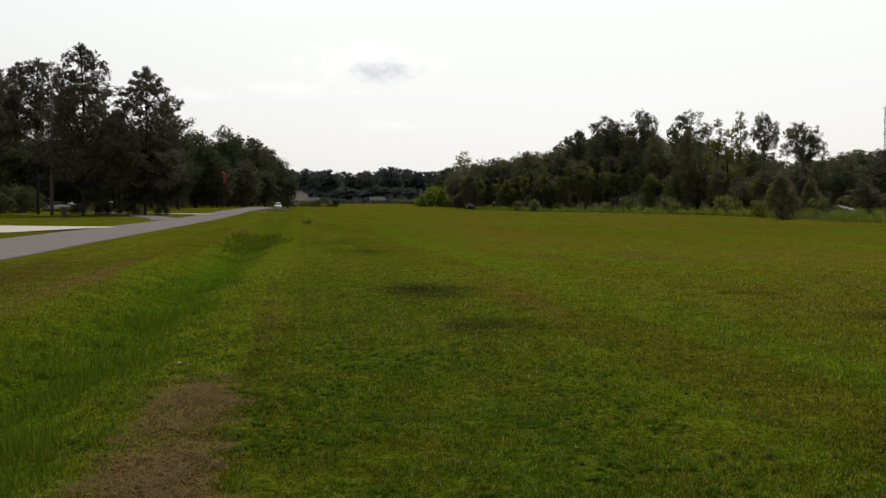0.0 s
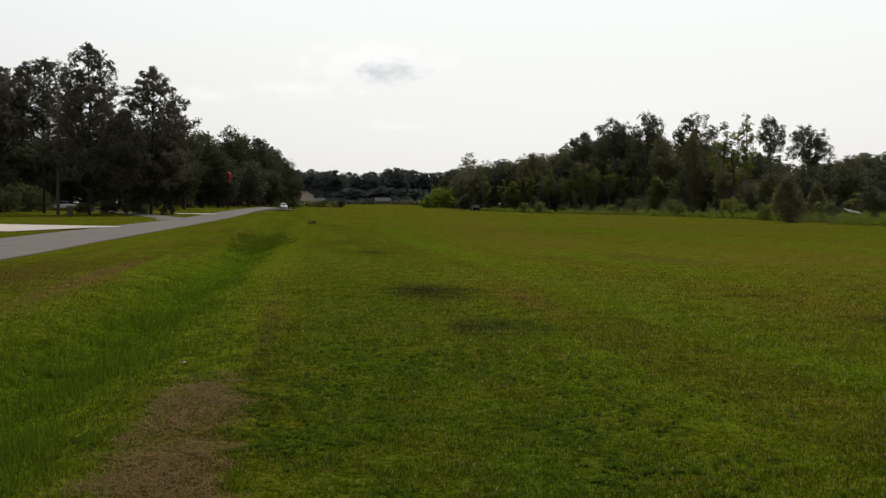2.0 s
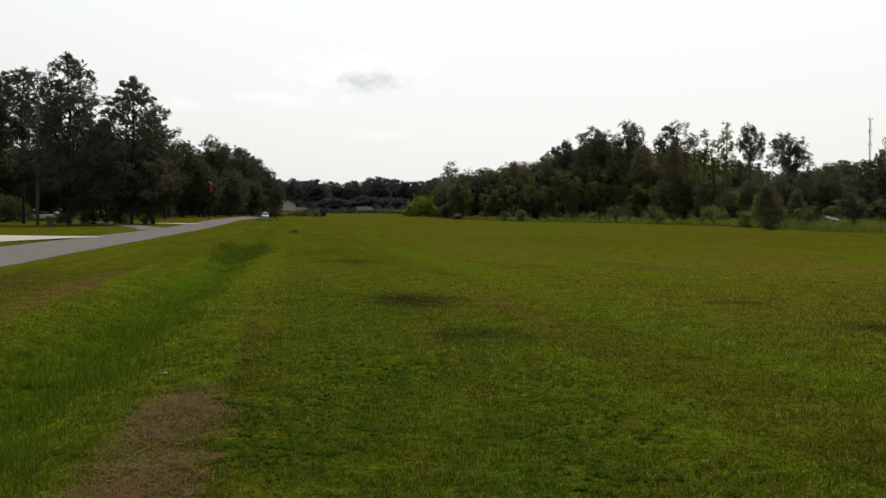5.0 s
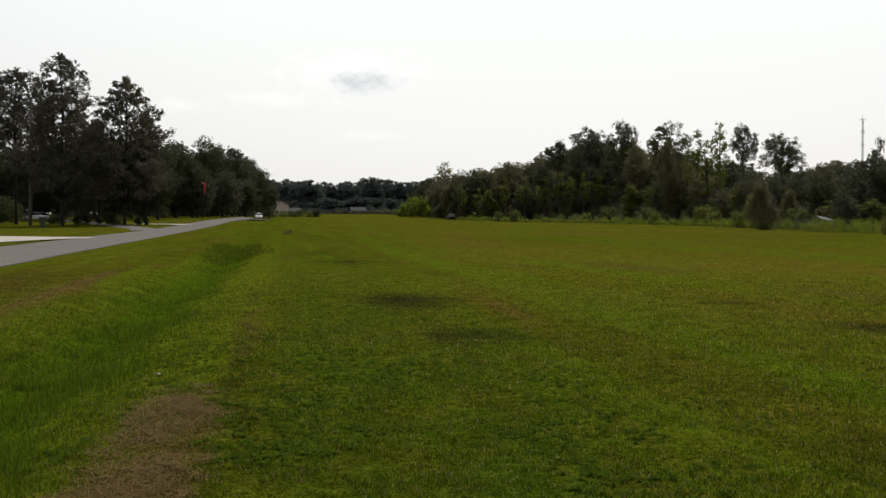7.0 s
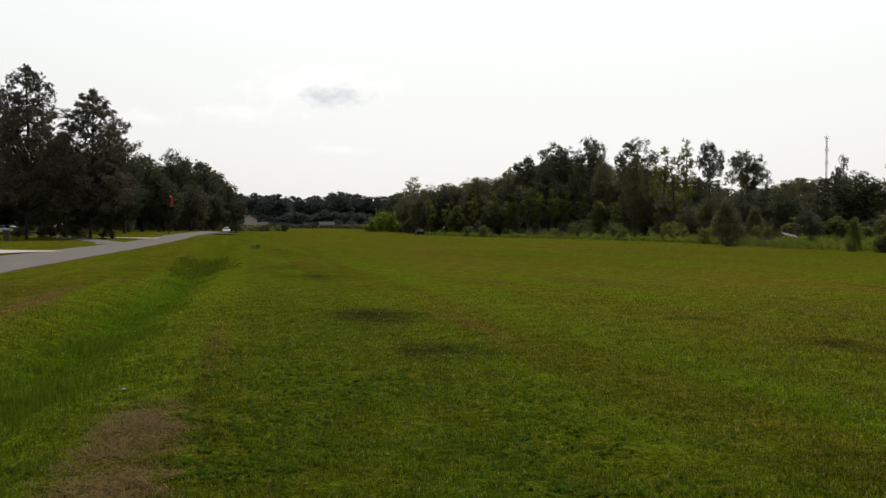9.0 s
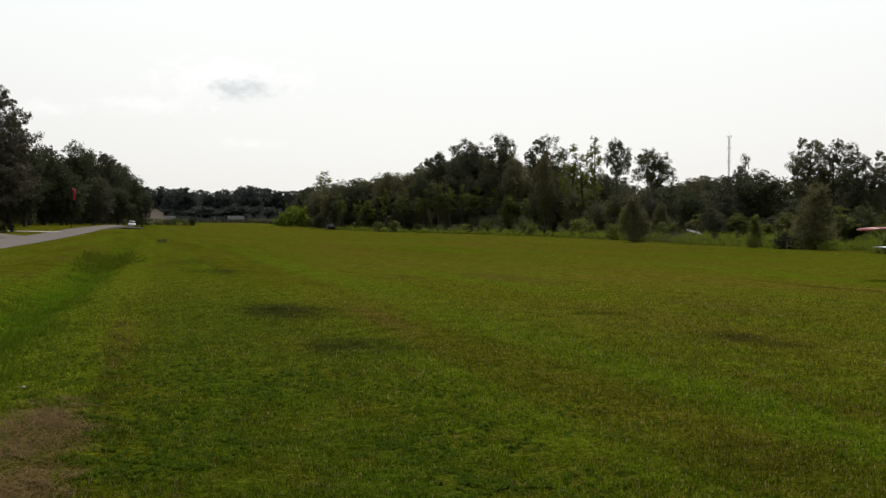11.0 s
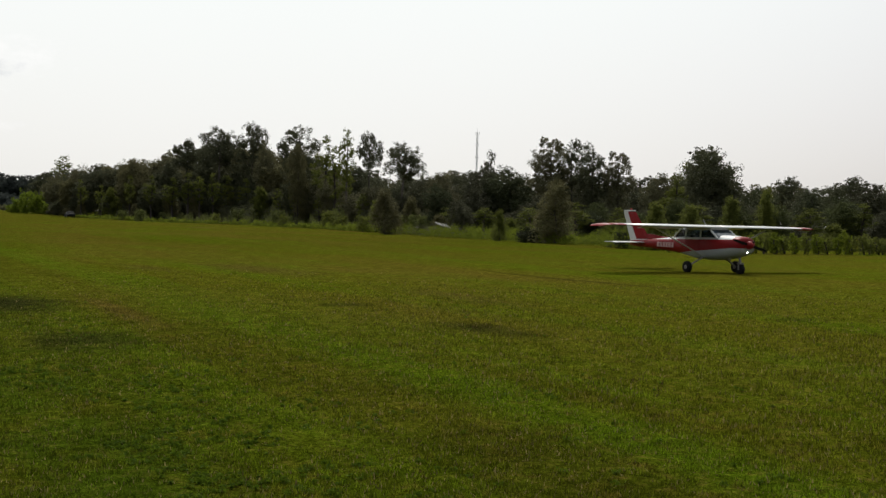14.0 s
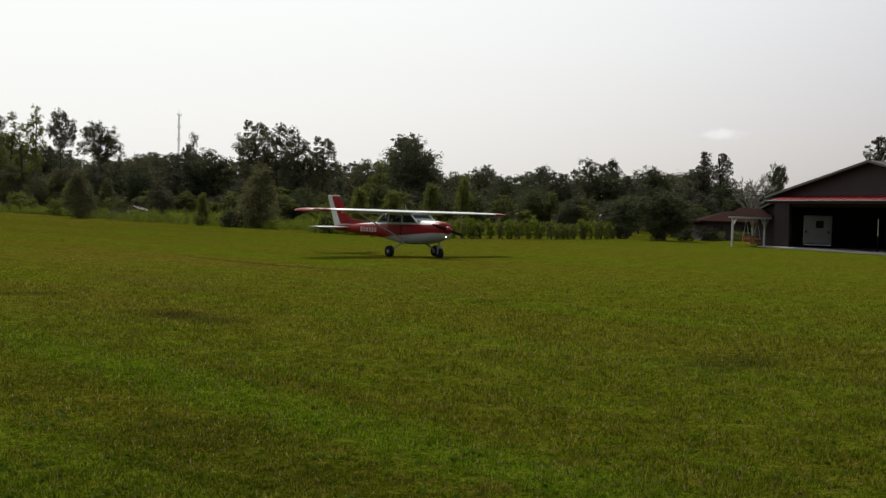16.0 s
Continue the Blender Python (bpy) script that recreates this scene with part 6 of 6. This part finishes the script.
part("lean_to_roof", Shape().add([(-3.3, 0.55, 2.25), (-0.01, 0.55, 3.32), (-0.01, 9.2, 3.32), (-3.3, 9.2, 2.25), (-3.3, 0.55, 2.33), (-0.01, 0.55, 3.40), (-0.01, 9.2, 3.40), (-3.3, 9.2, 2.33)],
                                 [(0, 1, 2, 3), (4, 5, 6, 7), (0, 1, 5, 4), (2, 3, 7, 6), (1, 2, 6, 5), (0, 3, 7, 4)]), METAL_WALL, hangar, "low metal roof of the side bay")
part("lean_to_trim", Shape().add([(-3.3, 0.50, 2.23), (-0.01, 0.50, 3.30), (-0.01, 0.54, 3.30), (-3.3, 0.54, 2.23), (-3.3, 0.50, 2.34), (-0.01, 0.50, 3.41), (-0.01, 0.54, 3.41), (-3.3, 0.54, 2.34)],
                                 [(0, 1, 2, 3), (4, 5, 6, 7), (0, 1, 5, 4), (2, 3, 7, 6), (1, 2, 6, 5), (0, 3, 7, 4)]), TRIM, hangar)
part("header_beam", Shape().box(LEFT_WALL, W - LEFT_WALL, 0.21, 0.4, 2.75, DOOR_TOP), METAL_WALL, hangar)
apron = whole("apron", Shape().box(-0.3, W + 4, -1.1, -0.03, -0.3, 0.06, bevel=0.01), APRON, "pale concrete apron before the hangar", "apron", kind="structure", m=HANGAR)

TRAILER_WHITE = material("dull_white_paint", (0.155, 0.150, 0.148), 0.6, vary=0.15, scale=2, spec=0.2)
# a white trailer and odds and ends inside
tr_m = HANGAR @ pose(2.66, 1.45, 0.06, 0, 0, 50) @ Matrix.Diagonal((0.86, 0.86, 0.98, 1))
trailer = thing("cargo_trailer", tr_m, "white enclosed trailer with a small dark window inside the hangar", "trailer")
part("body", Shape().box(-1.05, 1.05, 0, 1.7, 0.25, 2.2, bevel=0.05), TRAILER_WHITE, trailer)
rear = part("rear_door", Shape().box(-0.96, 0.96, -0.06, -0.005, 0.32, 2.1, bevel=0.02), TRAILER_WHITE, trailer)
part("door_window", Shape().box(-0.15, 0.42, -0.085, -0.062, 1.35, 1.85), BLACK, rear)
for sx in (-0.92, 0.72):
    part("latch", Shape().box(sx, sx + 0.12, -0.10, -0.062, 1.0, 1.16, bevel=0.01), BLACK, rear)
for sx in (-0.95, 0.95):
    part("wheel", Shape().wheel((sx, 0.9, 0.33), (1, 0, 0), [(-0.09, 0.18), (-0.1, 0.30), (0.1, 0.30), (0.09, 0.18)], 16), BLACK, trailer)
part("bumper", Shape().box(-1.0, 1.0, -0.12, 0.0, 0.16, 0.24, bevel=0.02), STEEL, trailer)
bench = thing("workbench", HANGAR @ pose(10.5, 9.0, 0.06), "dark workbench at the back of the hangar", "workbench")
part("top", Shape().box(-1.5, 1.5, -0.35, 0.35, 0.85, 0.92, bevel=0.01), WOOD_GREY, bench)
for sx in (-1.4, 1.4):
    for sy in (-0.28, 0.28):
        part("leg", Shape().box(sx - 0.04, sx + 0.04, sy - 0.04, sy + 0.04, 0, 0.85), WOOD_GREY, bench)
rack = thing("rack_post", HANGAR @ pose(8.8, 0.7, 0.06), "dark steel post with a white sleeve inside the hangar", "post")
part("post", Shape().tube([(0, 0, 0), (0, 0, 2.65)], 0.022, 8), BLACK, rack)
part("sleeve", Shape().tube([(0, 0, 0.95), (0, 0, 2.0)], 0.03, 8), WHITE, rack, "white plastic sleeve")
part("foot", Shape().box(-0.1, 0.1, -0.1, 0.1, 0, 0.02, bevel=0.004), BLACK, rack)
crate = thing("storage_crate", HANGAR @ pose(5.4, 6.0, 0.06, 0, 0, 30), "dark grey storage crate beside the trailer", "crate")
CRATE = material("dark_crate", (0.026, 0.020, 0.019), 0.8, vary=0.25, scale=2)
part("body", Shape().box(-0.9, 0.9, -0.5, 0.5, 0.1, 1.9, bevel=0.03), CRATE, crate)
for sx in (-0.6, 0.0, 0.6):
    part("batten", Shape().box(sx - 0.06, sx + 0.06, -0.54, -0.505, 0.1, 1.9, bevel=0.01), CRATE, crate)
for sx in (-0.7, 0.7):
    part("skid", Shape().box(sx - 0.08, sx + 0.08, -0.5, 0.5, 0, 0.095), WOOD_GREY, crate)
RED_TOOL = material("red_tool_paint", (0.20, 0.012, 0.012), 0.4, vary=0.1)
cabinet = thing("tool_cabinet", HANGAR @ pose(3.9, 10.5, 0.06, 0, 0, 40), "red metal tool cabinet inside the hangar", "tool cabinet")
part("body", Shape().box(-0.45, 0.45, -0.24, 0.24, 0.12, 1.75, bevel=0.02), RED_TOOL, cabinet)
for k in range(5):
    drawer = part("drawer", Shape().box(-0.41, 0.41, -0.265, -0.245, 0.2 + k * 0.3, 0.46 + k * 0.3, bevel=0.008), RED_TOOL, cabinet)
    part("handle", Shape().box(-0.3, 0.3, -0.29, -0.267, 0.40 + k * 0.3, 0.43 + k * 0.3, bevel=0.004), STEEL, drawer)
for sx in (-0.36, 0.36):
    for sy in (-0.18, 0.18):
        part("castor", Shape().wheel((sx, sy, 0.06), (1, 0, 0), [(-0.03, 0.02), (-0.03, 0.06), (0.03, 0.06), (0.03, 0.02)], 10), BLACK, cabinet)

# porch with a hanging swing seat
A, B, C = Vector((57.8, 45.4, 0)), Vector((61.9, 45.9, 0)), Vector((62.3, 47.2, 0))
PX = (B - A).normalized()
ang = math.degrees(math.atan2(PX.y, PX.x))
porch = thing("porch", pose(A.x, A.y, gz(A.x, A.y), 0, 0, ang), "white-posted open porch with brown roof beside the hangar", "porch")
inv = pose(A.x, A.y, 0, 0, 0, ang).inverted()
posts = [Vector((0, 0, 0)), inv @ B, inv @ C]
for q in posts:
    post = part("post", Shape().box(q.x - 0.06, q.x + 0.06, q.y - 0.06, q.y + 0.06, -0.2, 1.98, bevel=0.01), WHITE_POST, porch)
    for s in (-1, 1):
        if (q.x < 0.1 and s < 0):
            continue
        part("brace", Shape().tube([(q.x, q.y, 1.32), (q.x + s * 0.55, q.y, 1.95)], 0.055, 4), WHITE_POST, post)
V = (inv.to_3x3() @ Vector((0.79, 0.61, 0))).normalized()


def slab(shape, corners, thick):
    """A sloping plate of even thickness."""
    return shape.add([*corners, *[(x, y, z + thick) for x, y, z in corners]], [(0, 1, 2, 3), (4, 5, 6, 7), (0, 1, 5, 4), (2, 3, 7, 6), (1, 2, 6, 5), (0, 3, 7, 4)])


def roof_at(along_x, back, z):
    return (along_x + V.x * back, -0.35 + V.y * back, z)


L0, L1 = -1.15, 4.9
part("fascia", Shape().box(L0, 4.35, -0.41, -0.355, 1.88, 2.0), WHITE_POST, porch)
part("roof", slab(Shape(), [roof_at(L0, 0, 1.97), roof_at(L1, 0, 1.97), roof_at(L1 + 1.6, 2.4, 2.55), roof_at(L0 + 1.3, 2.4, 2.55)], 0.07), ROOF_BROWN, porch, "brown shingle roof")
part("roof", slab(Shape(), [roof_at(L0, 4.8, 1.97), roof_at(L1, 4.8, 1.97), roof_at(L1 + 1.6, 2.42, 2.55), roof_at(L0 + 1.3, 2.42, 2.55)], 0.07), ROOF_BROWN, porch)
part("beam", Shape().box(-0.1, 4.2, -0.08, 0.08, 1.84, 1.96), WHITE_POST, porch)
swing = thing("swing_seat", porch.matrix_world @ pose(3.55, 0.6, 0.22), "orange wooden swing seat hanging in the porch", "swing seat")
part("seat", Shape().box(-0.75, 0.75, -0.25, 0.25, 0.0, 0.05, bevel=0.01), TEAK, swing)
for k in range(4):
    part("back_slat", Shape().box(-0.75, 0.75, 0.24 + k * 0.02, 0.28 + k * 0.02, 0.06 + k * 0.11, 0.16 + k * 0.11, bevel=0.005), TEAK, swing)
part("apron_board", Shape().box(-0.75, 0.75, -0.29, -0.255, -0.07, 0.05, bevel=0.006), TEAK, swing)
for s in (-0.72, 0.72):
    part("arm", Shape().box(s - 0.04, s + 0.04, -0.25, 0.28, 0.24, 0.29, bevel=0.01), TEAK, swing)
    part("chain", Shape().tube([(s, -0.2, 0.27), (s, 0.05, 1.62)], 0.015, 5), STEEL, swing)
    part("chain", Shape().tube([(s, 0.27, 0.45), (s, 0.05, 1.62)], 0.015, 5), STEEL, swing)

x, y = polar(52.25, 99)
home = house("house", pose(x, y, gz(x, y), 0, 0, -40), 7.6, 5.4, 1.65, 2.45, BRICK_DARK, ROOF_BROWN, "low dark brick house with brown hipped roof behind the porch", BRICK_DARK, 3.0)
for k, (dx, dy) in enumerate(((-3.0, -5.0), (-1.2, -4.8), (0.8, -5.2), (2.4, -4.9))):
    q = home.matrix_world @ Vector((dx, dy, 0))
    plant(lows[k % 2], q.x, q.y, 0.9, 1.5, LOW_SIZE, k, "shrubs before the house", "small green shrub before the dark house")

# a leafless tree behind the hangar
bare = thing("bare_tree", pose(*polar(52.75, 108), 0), "leafless grey tree with fine branches behind the hangar", "tree")
twig, trr = Shape(), random.Random(3)


def limb(p, d, length, r, depth):
    q = p + d * length
    twig.tube([p, p.lerp(q, 0.5) + Vector((trr.gauss(0, 0.05), trr.gauss(0, 0.05), 0)) * length, q], [max(r, 0.018), max(r * 0.8, 0.016), max(r * 0.6, 0.012)], 5)
    if depth:
        for k in range(trr.choice((3, 4))):
            limb(p.lerp(q, trr.uniform(0.55, 1.0)), (d + Vector((trr.gauss(0, 0.55), trr.gauss(0, 0.55), trr.uniform(-0.05, 0.35)))).normalized(), length * trr.uniform(0.5, 0.75), r * 0.55, depth - 1)


twig.tube([(0, 0, -0.3), (0.05, 0, 1.4), (0.0, 0.05, 2.9)], [0.22, 0.17, 0.12], 7)
for k in range(9):
    a = k * 2.4
    limb(Vector((0.0, 0.03, 1.9 + 0.12 * k)), Vector((math.cos(a) * 0.62, math.sin(a) * 0.62, 1.0 + 0.03 * k)).normalized(), 1.75, 0.08, 3)
part("trunk", twig, material("bleached_bark", (0.21, 0.19, 0.165), 0.95, vary=0.3, scale=2.0), bare)

# wires over the trees by the hangar
for k, (z, dz) in enumerate(((5.3, 0.0), (5.0, 0.1))):
    a, b = polar(44.0, 118), polar(54.4, 80)
    pts = [(a[0] + (b[0] - a[0]) * u, a[1] + (b[1] - a[1]) * u, z - (1.25 + dz) * 4 * u * (1 - u) * 0.4 - 1.3 * u) for u in [i / 10 for i in range(11)]]
    whole("overhead_wire", Shape().tube(pts, 0.018, 4), BLACK, "thin dark overhead wire leading to the hangar", "wire", "overhead wires")

discard([*oaks, *fine_oaks, *backs, *talls, *fulls, *slims, *pines, *slight_pines, *cones, *lows, *fars, *hedge_plants, limes])  # the models that were copied
